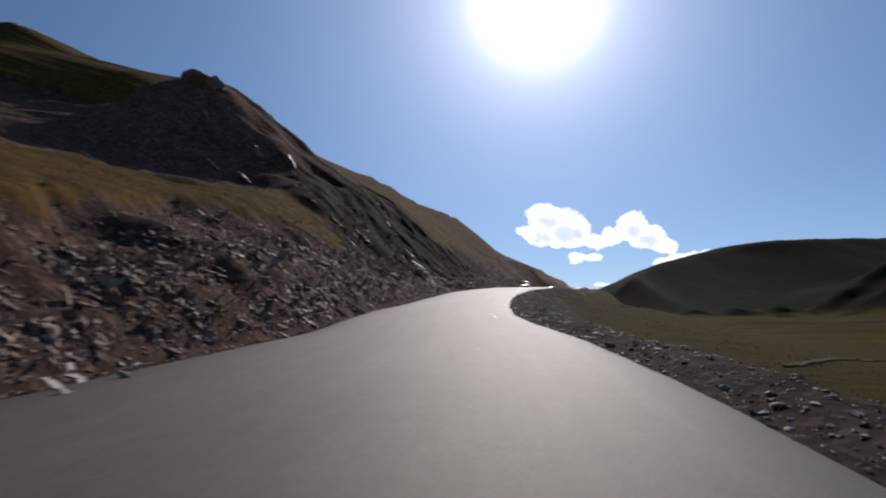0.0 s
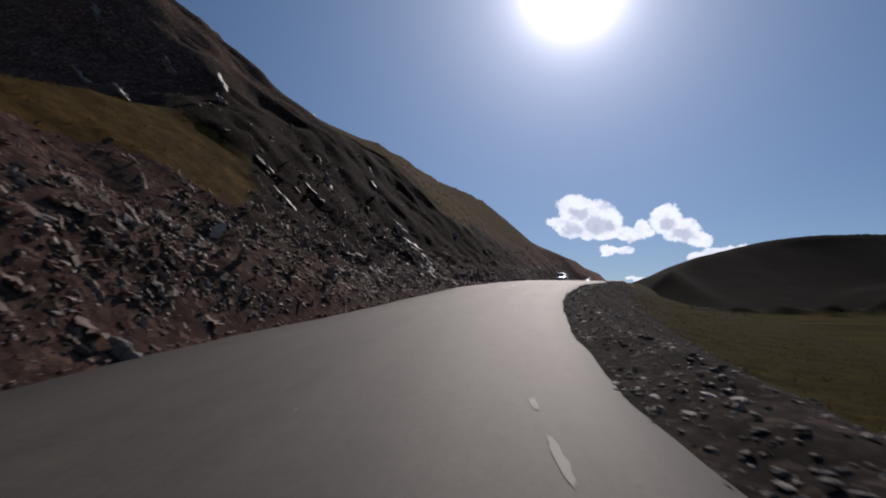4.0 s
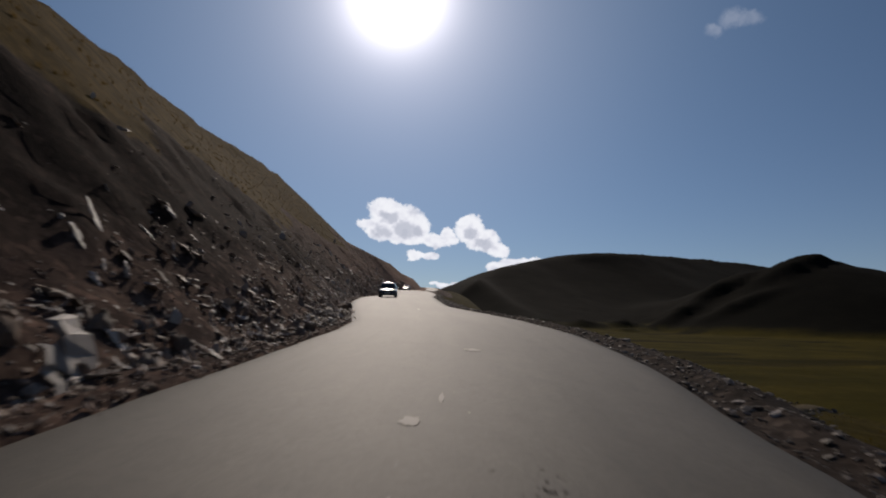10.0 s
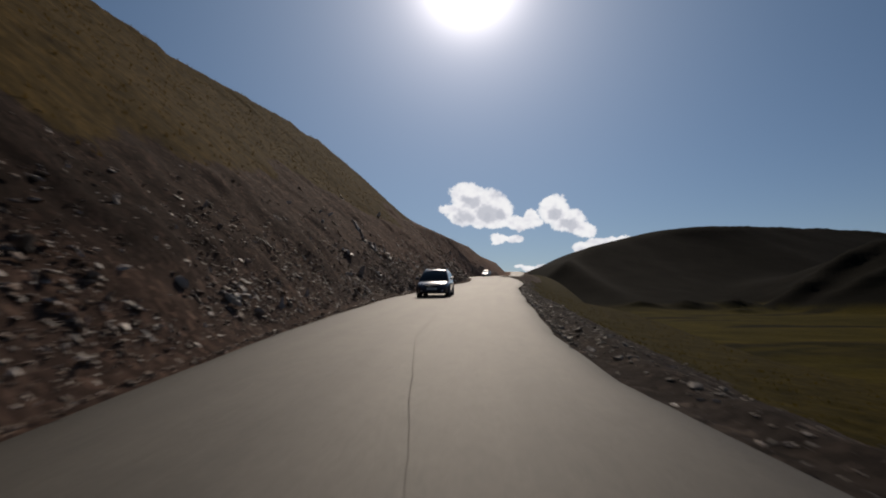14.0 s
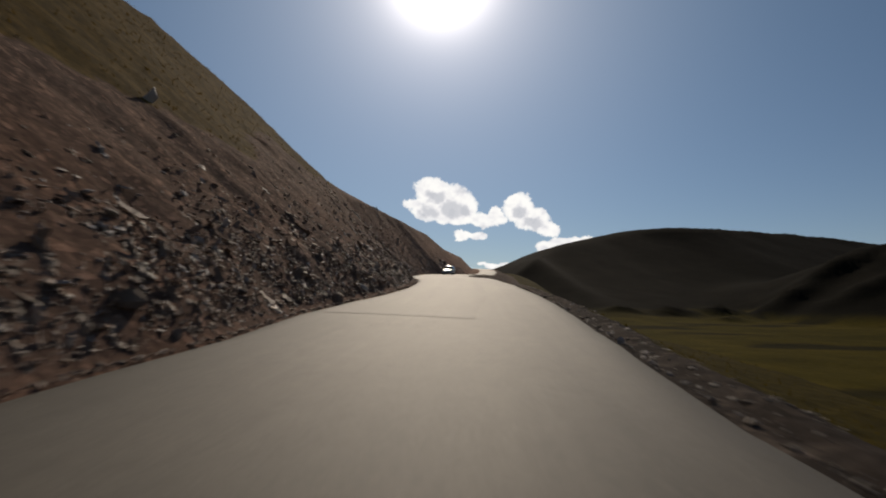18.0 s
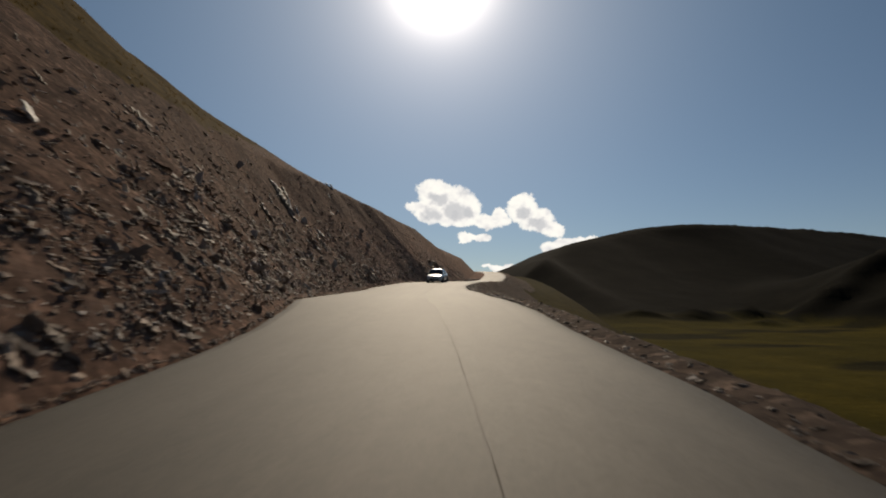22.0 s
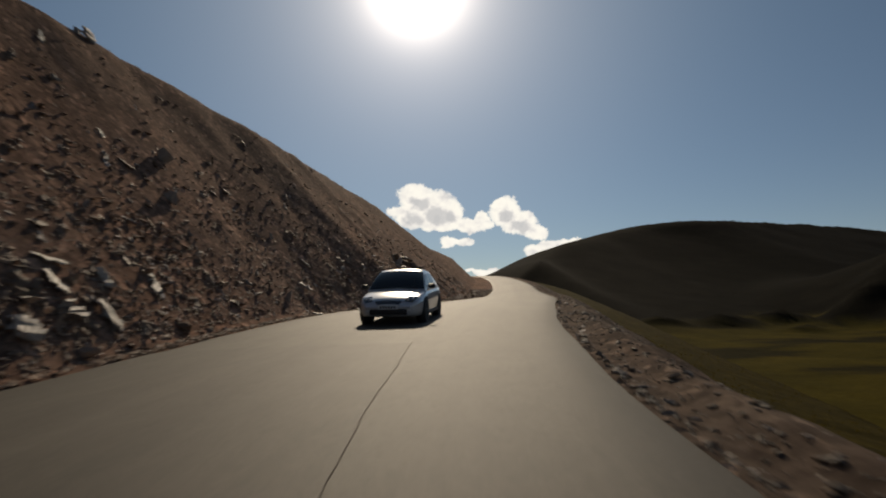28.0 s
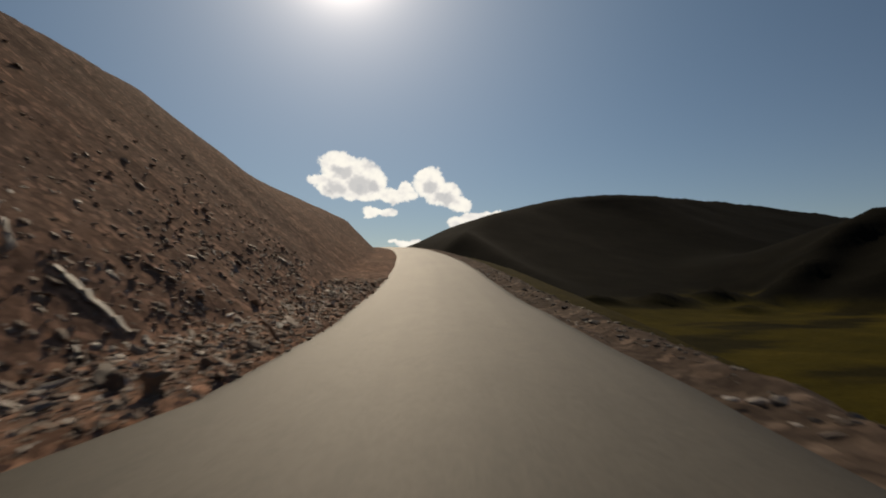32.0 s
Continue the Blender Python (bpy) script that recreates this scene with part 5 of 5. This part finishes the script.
for k, row in enumerate([(43.5, 1.15, 3.6, 0.12, 0.055), (48.0, 0.4, 4, -0.15, 0.02), (71.5, 0.39, 2.0, -0.16, 0.012), (74.6, -0.08, 2.8, -0.26, 0.028), (78.0, 0.08, 6.0, -0.36, 0.026),
                         (79.8, 0.17, 7.0, -0.10, 0.034), (86.5, 0.09, 7.0, -0.40, 0.030), (93.2, -0.30, 5.8, -0.16, 0.024), (192.5, -1.76, 6.5, -0.10, 0.022)]):
    crack(*row, k * 3.7)


def pits(name, s0, s1, u0, u1, count, seed, mat, label, size=0.011, wide=1.5):
    """Small broken hollows and chips in the surface, thickest along the middle of the strip."""
    r = np.random.RandomState(seed)
    V, F = [], []
    for _ in range(count):
        sa = 0.5 * (s0 + s1) + (r.rand() + r.rand() - 1) * 0.55 * (s1 - s0)
        ua = 0.5 * (u0 + u1) + r.normal() * 0.22 * (u1 - u0)
        rad = size * (0.4 + r.gamma(1.3))
        n = r.randint(5, 8)
        ang = np.sort(r.uniform(0, 2 * np.pi, n))
        k = rad * r.uniform(0.5, 1.2, n)
        x, y, z = road_z(sa + 1.3 * k * np.cos(ang), ua + wide * k * np.sin(ang))
        base = len(V)
        V += np.stack([x, y, z + 0.005], -1).tolist()
        F += [(base, base + q, base + q + 1) for q in range(1, n - 1)]
    tagged(sheet(name, np.array(V), np.array(F), mat, smooth=False), label, "cracks", kind="structure")


pits("cracking", 78.5, 87.5, -0.45, 0.20, 320, 3, CRACK, "rows of small dark pits in the broken asphalt", 0.007)
pits("cracking", 97.6, 100.4, -0.95, -0.25, 120, 4, CRACK, "rows of small dark pits in the broken asphalt", 0.009)
pits("cracking", 87.0, 97.0, -0.75, 0.10, 70, 4, CRACK, "rows of small dark pits in the broken asphalt", 0.007)
pits("cracking", 71.0, 78.0, -0.4, 0.5, 30, 5, CRACK, "rows of small dark pits in the broken asphalt", 0.006)
pits("cracking", 181.0, 184.0, 0.4, 3.4, 70, 6, CRACK, "rows of small dark pits in the broken asphalt", 0.007)
pits("cracking", 246.5, 249.5, 0.5, 0.9, 40, 7, CRACK, "rows of small dark pits in the broken asphalt", 0.006)
pits("chips", 80, 112, -1.0, 1.6, 90, 8, DUST, "pale chips of stone in the worn asphalt", 0.006, 1.0)
pits("chips", 36, 66, -1.0, 2.4, 50, 9, DUST, "pale chips of stone in the worn asphalt", 0.007, 1.0)


def blotch(s0, u0, ds, du, mat, label, seed):
    r = np.random.RandomState(seed)
    n = 18
    ang = np.linspace(0, 2 * np.pi, n, endpoint=False)
    rad = 0.75 + 0.5 * r.rand(n)
    S_, U_ = s0 + ds * rad * np.cos(ang), u0 + du * rad * np.sin(ang)
    x, y, z = road_z(np.append(S_, s0), np.append(U_, u0))
    V = np.stack([x, y, z + 0.007], -1)
    F = [(n, (i + 1) % n, i) for i in range(n)]
    tagged(sheet("stain", V, F, mat, smooth=False), label, "stain", kind="structure")


blotch(57.8, -0.63, 0.6, 0.05, DUST, "pale scraped mark on the asphalt", 1)
blotch(59.6, -0.64, 0.3, 0.04, DUST, "pale scraped mark on the asphalt", 2)
blotch(92.2, 0.79, 0.40, 0.10, DUST, "pale scraped mark on the asphalt", 12)
blotch(89.1, 0.78, 0.20, 0.08, DUST, "pale scraped mark on the asphalt", 13)
blotch(101.4, 0.44, 0.18, 0.10, DUST, "pale scraped mark on the asphalt", 14)
blotch(102.6, 0.18, 0.30, 0.03, DUST, "pale scraped mark on the asphalt", 15)
blotch(107.5, -0.27, 0.22, 0.15, DUST, "pale scraped mark on the asphalt", 3)
blotch(126.5, 0.55, 0.6, 0.05, DUST, "pale scraped mark on the asphalt", 8)
for s0, u0, ds, du, k in ((94.6, -1.25, 0.9, 0.22, 31), (96.6, -0.95, 0.8, 0.16, 32), (93.6, -0.75, 0.9, 0.12, 33), (95.6, -1.75, 0.6, 0.10, 34)):
    q = np.linspace(-1, 1, 40)
    half = du * np.sqrt(1.001 - q * q) * (0.8 + 0.6 * fbm(q * 4 + k, q * 0 + k, 4))
    mid = u0 + 0.3 * du * fbm(q * 2, q * 0 + k + 3, 3)
    ribbon("worn_patch", s0 + ds * q, mid + half, mid - half, 0.004, PATCH, "dark worn patch in the asphalt")
for k in range(7):
    blotch(161.7 + k * 0.26, 0.58 + k * 0.01, 0.05, 0.16, TAR, "row of dark scrapes in the asphalt", 20 + k)

# ---- clouds over the pass ----
CLOUD_FAR = 3600.0


def cloud(name, lumps, seed, label, thin=1.0, grey=0.0, soft=0.12):
    """A bank of vapour far off; lumps: bearing, elevation, half-width, half-height in degrees."""
    q = np.array(lumps)
    az = np.arange((q[:, 0] - 1.5 * q[:, 2]).min() - 0.4, (q[:, 0] + 1.5 * q[:, 2]).max() + 0.4, 0.05)
    el = np.arange((q[:, 1] - 1.5 * q[:, 3]).min() - 0.3, (q[:, 1] + 1.5 * q[:, 3]).max() + 0.3, 0.05)
    A, E = np.meshgrid(az, el, indexing="ij")
    wx = A + 0.45 * fbm(A * 0.9 + seed, E * 0.9, 5, 0.6) + 0.10 * fbm(A * 5 + seed, E * 5 + 3, 3)
    wy = E + 0.40 * fbm(A * 0.9 + seed + 31, E * 0.9 + 7, 5, 0.6) + 0.10 * fbm(A * 5 + seed + 13, E * 5 + 8, 3)
    body, belly = np.full(A.shape, -9.0), np.zeros(A.shape)
    for a, e, w, h in lumps:
        body = np.maximum(body, 1 - np.hypot((wx - a) / w, (wy - e) / h))
        if min(w, h) > 0.9:
            belly = np.maximum(belly, 1 - np.hypot((wx - a - 0.05 * w) / (0.72 * w), (wy - e + 0.32 * h) / (0.55 * h)))
    body = body + 0.10 * fbm(A * 3.5 + seed, E * 3.5 + 2, 4, 0.65)
    alpha = thin * smoothstep(-0.03, soft, body) * (0.8 + 0.2 * smoothstep(0.05, 0.3, body))
    shade = np.clip(grey + 0.9 * smoothstep(-0.1, 0.55, belly + 0.45 * fbm(A * 1.3 + 5, E * 1.6 + seed, 4)) + 0.30 * np.clip(fbm(A * 2.2 + 9, E * 2.2 + seed, 4), 0, 1), 0, 1)
    d = CLOUD_FAR - 180 * np.clip(body, 0, 1) ** 0.5
    ra, re = np.radians(A), np.radians(E)
    V = np.stack([np.sin(ra) * np.cos(re) * d, np.cos(ra) * np.cos(re) * d, np.sin(re) * d], -1).reshape(-1, 3)
    F = grid_faces(len(az), len(el))
    F = F[(alpha.ravel()[F] > 0.01).any(1)]
    ob = sheet(name, V, F, CLOUD_MAT, attrs={"belly": shade.ravel(), "vapour": alpha.ravel()})
    ob.visible_shadow = False
    return tagged(ob, label, "cloud", kind="structure")


cloud("cloud_1", [(9.92, 9.87, 1.83, 1.42), (11.58, 8.97, 2.16, 1.73), (9.48, 8.36, 1.62, 1.29), (12.75, 8.65, 1.29, 1.29), (12.07, 7.71, 2.37, 0.82), (14.87, 7.51, 2.05, 0.69), (15.79, 7.98, 0.65, 0.73), (17.87, 8.45, 1.62, 1.34), (19.03, 7.53, 1.62, 1.21), (20.4, 6.61, 1.19, 0.78), (17.4, 9.13, 0.97, 0.65), (7.95, 8.9, 0.69, 0.47)], 3,
      "bright white heaped cloud with a grey belly")
cloud("cloud_2", [(12.79, 5.99, 0.91, 0.56), (13.96, 6.05, 0.99, 0.39), (12.45, 5.75, 0.56, 0.43)], 4, "small white puff of cloud below the larger one")
cloud("cloud_3", [(20.4, 5.01, 1.21, 0.69), (21.87, 5.47, 1.51, 0.43), (23.55, 5.8, 1.29, 0.3), (15.84, 3.29, 1.29, 0.35), (17.45, 2.99, 1.51, 0.52), (14.45, 3.41, 0.65, 0.19)], 6, "low white cloud behind the saddle of the pass")

cloud("cloud_4", [(40.9, 25.3, 1.5, 0.9), (39.5, 24.6, 0.9, 0.7), (42.2, 24.9, 1.5, 0.7)], 8, "thin grey wisp of cloud high in the sky", 0.22, 0.6, 0.75)

# ---- oncoming cars in the uphill lane ----
GLASS = plain("dark_glass", (0.012, 0.014, 0.017), 0.06, spec=0.6)
TYRE = plain("tyre_rubber", (0.018, 0.018, 0.018), 0.85)
RIM = plain("alloy", (0.42, 0.42, 0.43), 0.32, 0.9)
PLASTIC = plain("black_plastic", (0.02, 0.02, 0.021), 0.55)
CHROME = plain("chrome", (0.7, 0.7, 0.7), 0.12, 1.0)
LAMP = plain("lamp_glass", (0.75, 0.77, 0.8), 0.08, 0.2)
LENS = plain("lamp_lens", (0.05, 0.052, 0.058), 0.05, spec=0.8)
PLATE = plain("plate_white", (0.72, 0.72, 0.7), 0.4)
INK = plain("plate_ink", (0.03, 0.03, 0.04), 0.5)


def loft(sections, closed=True):
    """Skin over rings of the same number of points."""
    bm = bmesh.new()
    rings = [[bm.verts.new(p) for p in ring] for ring in sections]
    n = len(rings[0])
    for a, b in zip(rings[:-1], rings[1:]):
        for i in range(n if closed else n - 1):
            bm.faces.new((a[i], a[(i + 1) % n], b[(i + 1) % n], b[i]))
    if closed:
        bm.faces.new(rings[0][::-1])
        bm.faces.new(rings[-1])
    bmesh.ops.recalc_face_normals(bm, faces=bm.faces)
    for f in bm.faces:
        f.smooth = True
    return bm


def soft_box(size, at, bevel=0.02, taper=1.0):
    bm = bmesh.new()
    bmesh.ops.create_cube(bm, size=1.0)
    for v in bm.verts:
        k = taper if v.co.z > 0 else 1.0
        v.co = Vector((v.co.x * size[0] * k + at[0], v.co.y * size[1] * k + at[1], v.co.z * size[2] + at[2]))
    bmesh.ops.bevel(bm, geom=list(bm.edges), offset=bevel, segments=2, affect="EDGES", profile=0.6)
    return bm


def lathe(profile, at, segments=28):
    """Turned round the x axis at a point; profile: (x, radius)."""
    return loft([[(at[0] + x, at[1] + r * math.cos(a), at[2] + r * math.sin(a)) for a in np.linspace(0, 2 * math.pi, segments, endpoint=False)] for x, r in profile])


def spline(points, k):
    """Catmull-Rom through rows of points at the positions k, counted in rows."""
    p = np.asarray(points, float)
    k = np.clip(np.asarray(k, float), 0, len(p) - 1)
    i = np.minimum(np.floor(k).astype(int), len(p) - 2)
    f = (k - i).reshape((-1,) + (1,) * (p.ndim - 1))
    a, b, c, d = p[np.maximum(i - 1, 0)], p[i], p[i + 1], p[np.minimum(i + 2, len(p) - 1)]
    return 0.5 * (2 * b + (c - a) * f + (2 * a - 5 * b + 4 * c - d) * f ** 2 + (3 * b - a - 3 * c + d) * f ** 3)


def skin(surface, k0, k1, a0, a1, rows, cols):
    """Patch of a surface given as rings of points, between two rings and two places on the rings."""
    rings = spline(surface, np.linspace(k0, k1, rows))
    return [[tuple(q) for q in spline(r, np.linspace(a0, a1, cols))] for r in rings]


def pane(surface, k0, k1, a0, a1, lift, rows=8, cols=8):
    g = np.array(skin(surface, k0, k1, a0, a1, rows, cols))
    nrm = np.cross(np.gradient(g, axis=0), np.gradient(g, axis=1))
    nrm /= np.linalg.norm(nrm, axis=2, keepdims=True) + 1e-9
    mid = g - np.array([0, 0, 0.75])
    nrm *= np.sign((nrm * mid).sum(2, keepdims=True))
    return loft([[tuple(q) for q in r] for r in g + nrm * lift], False)


def car(name, label, paint, wagon, length, width, height):
    root = tagged(new(name), label, "car", "oncoming cars")
    L, W = length / 2, width / 2
    belt = height * 0.635
    # lower body: place along the car (y forward), half-width, floor, waist, shoulder
    st = [(-L, 0.66, 0.40, 0.58, 0.80), (-L + 0.05, 0.84, 0.32, 0.58, 0.92), (-L + 0.3, 0.95, 0.25, 0.57, 0.98), (-L + 0.9, 0.99, 0.20, 0.56, 0.985), (-0.4, 1.0, 0.18, 0.55, 0.97), (0.6, 1.0, 0.18, 0.55, 0.955),
          (L - 1.25, 0.995, 0.18, 0.55, 0.935), (L - 0.8, 0.98, 0.18, 0.54, 0.87), (L - 0.42, 0.93, 0.19, 0.52, 0.785), (L - 0.18, 0.85, 0.21, 0.50, 0.70), (L - 0.05, 0.74, 0.23, 0.46, 0.61), (L, 0.60, 0.27, 0.42, 0.52)]
    shell = []
    for y, k, lo, mid, sh in st:
        w, top = W * k, belt * sh
        half = [(0.0, lo), (w * 0.75, lo), (w * 0.95, lo + 0.07), (w, mid), (w * 0.985, mid + (top - mid) * 0.5), (w * 0.93, mid + (top - mid) * 0.86), (w * 0.80, top), (w * 0.42, top + 0.035), (0.0, top + 0.045)]
        shell.append([(x, y, z) for x, z in half] + [(-x, y, z) for x, z in half[-2::-1]])
    body = skin(shell, 0, len(st) - 1, 0, 16, 56, 44)
    part("body", loft([r[:-1] for r in body]), paint, root)
    # cabin, from the tail to the foot of the windscreen
    yr, br = (-L + 0.55, -L + 0.14) if wagon else (-0.95, -L + 0.55)
    bf, yf = L - 1.18, 0.32
    cab = [(br, belt * 0.97), (0.5 * (br + yr), belt + 0.27), (yr, height - 0.07), (yr + 0.4, height - 0.015), (-0.1, height), (yf, height - 0.045), (0.5 * (bf + yf) + 0.02, belt + 0.26), (bf, belt * 0.95)]
    roof = []
    for y, top in cab:
        g = min(max((top - belt) / (height - belt), 0.0), 1.0)
        wl, wt = W * 0.93, W * (0.90 - 0.17 * g)
        lo = belt * 0.90
        half = [(wl, lo), (wl * 0.99 - (wl - wt) * 0.45, lo + (top - lo) * 0.55), (wt, top - 0.10 * g - 0.01), (wt * 0.84, top - 0.012), (0.0, top + 0.02)]
        roof.append([(x, y, z) for x, z in half] + [(-x, y, z) for x, z in half[-2::-1]])
    part("cabin", loft(skin(roof, 0, 7, 0, 8, 40, 34)), paint, root)
    part("windscreen", pane(roof, 5.12, 6.86, 2.3, 5.7, 0.008, 10, 14), GLASS, root, "dark reflecting windscreen")
    part("rear_window", pane(roof, 0.25, 1.85, 2.3, 5.7, 0.008, 10, 12), GLASS, root)
    for side_ in (-1, 1):
        a0, a1 = (0.62, 1.85) if side_ > 0 else (7.38, 6.15)
        for k0, k1 in [(4.5, 6.3), (3.05, 4.4)] + ([(2.1, 2.95)] if wagon else [(2.45, 2.95)]):
            part("side_window", pane(roof, k0, k1, a0, a1, 0.007, 9, 6), GLASS, root)
        part("mirror", soft_box((0.19, 0.11, 0.13), (side_ * (W + 0.07), bf - 0.28, belt + 0.05), 0.045), paint if wagon else PLASTIC, root)
        # swept headlight set into the corner of the nose
        lens = part("headlight", pane(shell, 8.15, 9.75, *((5.15, 6.55) if side_ > 0 else (10.85, 9.45)), 0.008, 7, 7), LENS, root, "clear headlight catching the light")
        for k in (0, 1):
            part("reflector", lathe([(-0.03, 0.0), (-0.02, 0.05), (0.02, 0.05), (0.03, 0.0)], (side_ * W * (0.70 - 0.14 * k), L - 0.24 + 0.09 * k, belt * 0.72 - 0.015 * k), 14), LAMP, lens)
        part("fog_light", lathe([(-0.04, 0.0), (-0.03, 0.05), (0.03, 0.05), (0.04, 0.0)], (side_ * W * 0.62, L - 0.045, 0.36), 12), LAMP, root)
        for y in (0.10, -0.85):
            part("door_handle", soft_box((0.035, 0.18, 0.03), (side_ * (W * 0.985), y, belt - 0.15), 0.01), CHROME if wagon else paint, root)
        part("sill", soft_box((0.05, length * 0.48, 0.09), (side_ * W * 0.97, 0, 0.24), 0.02), PLASTIC, root)
        if wagon:
            rail = part("roof_rail", soft_box((0.04, 1.9, 0.04), (side_ * W * 0.62, -0.75, height + 0.035), 0.015), CHROME, root, "bright metal roof rail")
            for y in (0.15, -0.75, -1.65):
                part("rail_foot", soft_box((0.035, 0.10, 0.07), (side_ * W * 0.62, y, height), 0.012), PLASTIC, rail)
        for y in (L - 0.90, -L + 0.92):
            wheel = new("wheel")
            wheel.parent = root
            wheel.location = (side_ * (W - 0.105), y, 0.32)
            o = side_
            part("tyre", lathe([(-0.105, 0.20), (-0.105, 0.285), (-0.075, 0.315), (0.075, 0.315), (0.105, 0.285), (0.105, 0.20)], (0, 0, 0)), TYRE, wheel)
            part("rim", lathe([(0.05 * o, 0.215), (0.105 * o, 0.21), (0.085 * o, 0.16), (0.095 * o, 0.07), (0.11 * o, 0.0)], (0, 0, 0)), RIM, wheel)
            part("wheel_arch", lathe([(side_ * (W - 0.25), 0.365), (side_ * (W + 0.004), 0.365), (side_ * (W + 0.004), 0.30), (side_ * (W - 0.25), 0.30)], (0, y, 0.335)), PLASTIC, root)
    grille = part("grille", pane(shell, 9.7, 10.75, 6.75, 9.25, 0.006, 6, 10), PLASTIC, root)
    for k in range(3):
        part("grille_bar", pane(shell, 9.85 + 0.3 * k, 9.92 + 0.3 * k, 6.8, 9.2, 0.014, 3, 10), CHROME, grille)
    if wagon:
        part("grille_frame", soft_box((W * 0.72, 0.06, 0.34), (0, L - 0.005, 0.48), 0.03, 1.1), PLASTIC, root)
    part("air_intake", soft_box((W * 1.12, 0.12, 0.15), (0, L - 0.035, 0.335), 0.035), PLASTIC, root)
    part("bumper", soft_box((W * 1.36, 0.10, 0.09), (0, L - 0.01, 0.46), 0.035), paint, root)
    plate = part("number_plate", soft_box((0.52, 0.02, 0.11), (0, L + 0.05, 0.46), 0.006), PLATE, root)
    for k in range(6):
        part("plate_bar", soft_box((0.045, 0.006, 0.06), (-0.18 + k * 0.072, L + 0.062, 0.46), 0.002), INK, plate)
    for side_ in (-1, 1):
        part("wiper", soft_box((0.5, 0.018, 0.016), (side_ * 0.3, bf - 0.02, belt * 0.95 + 0.06), 0.005), PLASTIC, root)
    part("aerial", soft_box((0.012, 0.012, 0.32), (-W * 0.6, L - 1.0, belt + 0.12), 0.003), PLASTIC, root)
    return root


def park(ob, s, u):
    x, y, z = road_z(np.array([s]), np.array([u]))
    x2, y2, z2 = road_z(np.array([s - 1.5]), np.array([u]))
    heading = math.atan2(-(x2[0] - x[0]), y2[0] - y[0])
    ob.location = (x[0], y[0], z[0] + 0.005)
    ob.rotation_euler = (math.atan2(z2[0] - z[0], 1.5), math.atan(float(tilt(s))), heading)


BLUE = plain("dark_blue_paint", (0.022, 0.024, 0.036), 0.28, 0.35, coat=1.0)
WHITE = plain("silver_white_paint", (0.60, 0.61, 0.63), 0.32, 0.25, coat=1.0)
park(car("estate_car", "dark blue estate car with roof rails, headlights glinting", BLUE, True, 4.55, 1.78, 1.47), 157.9, 2.75)
park(car("saloon_car", "silver-white saloon car on the uphill lane", WHITE, False, 4.60, 1.77, 1.44), 269.5, 2.85)
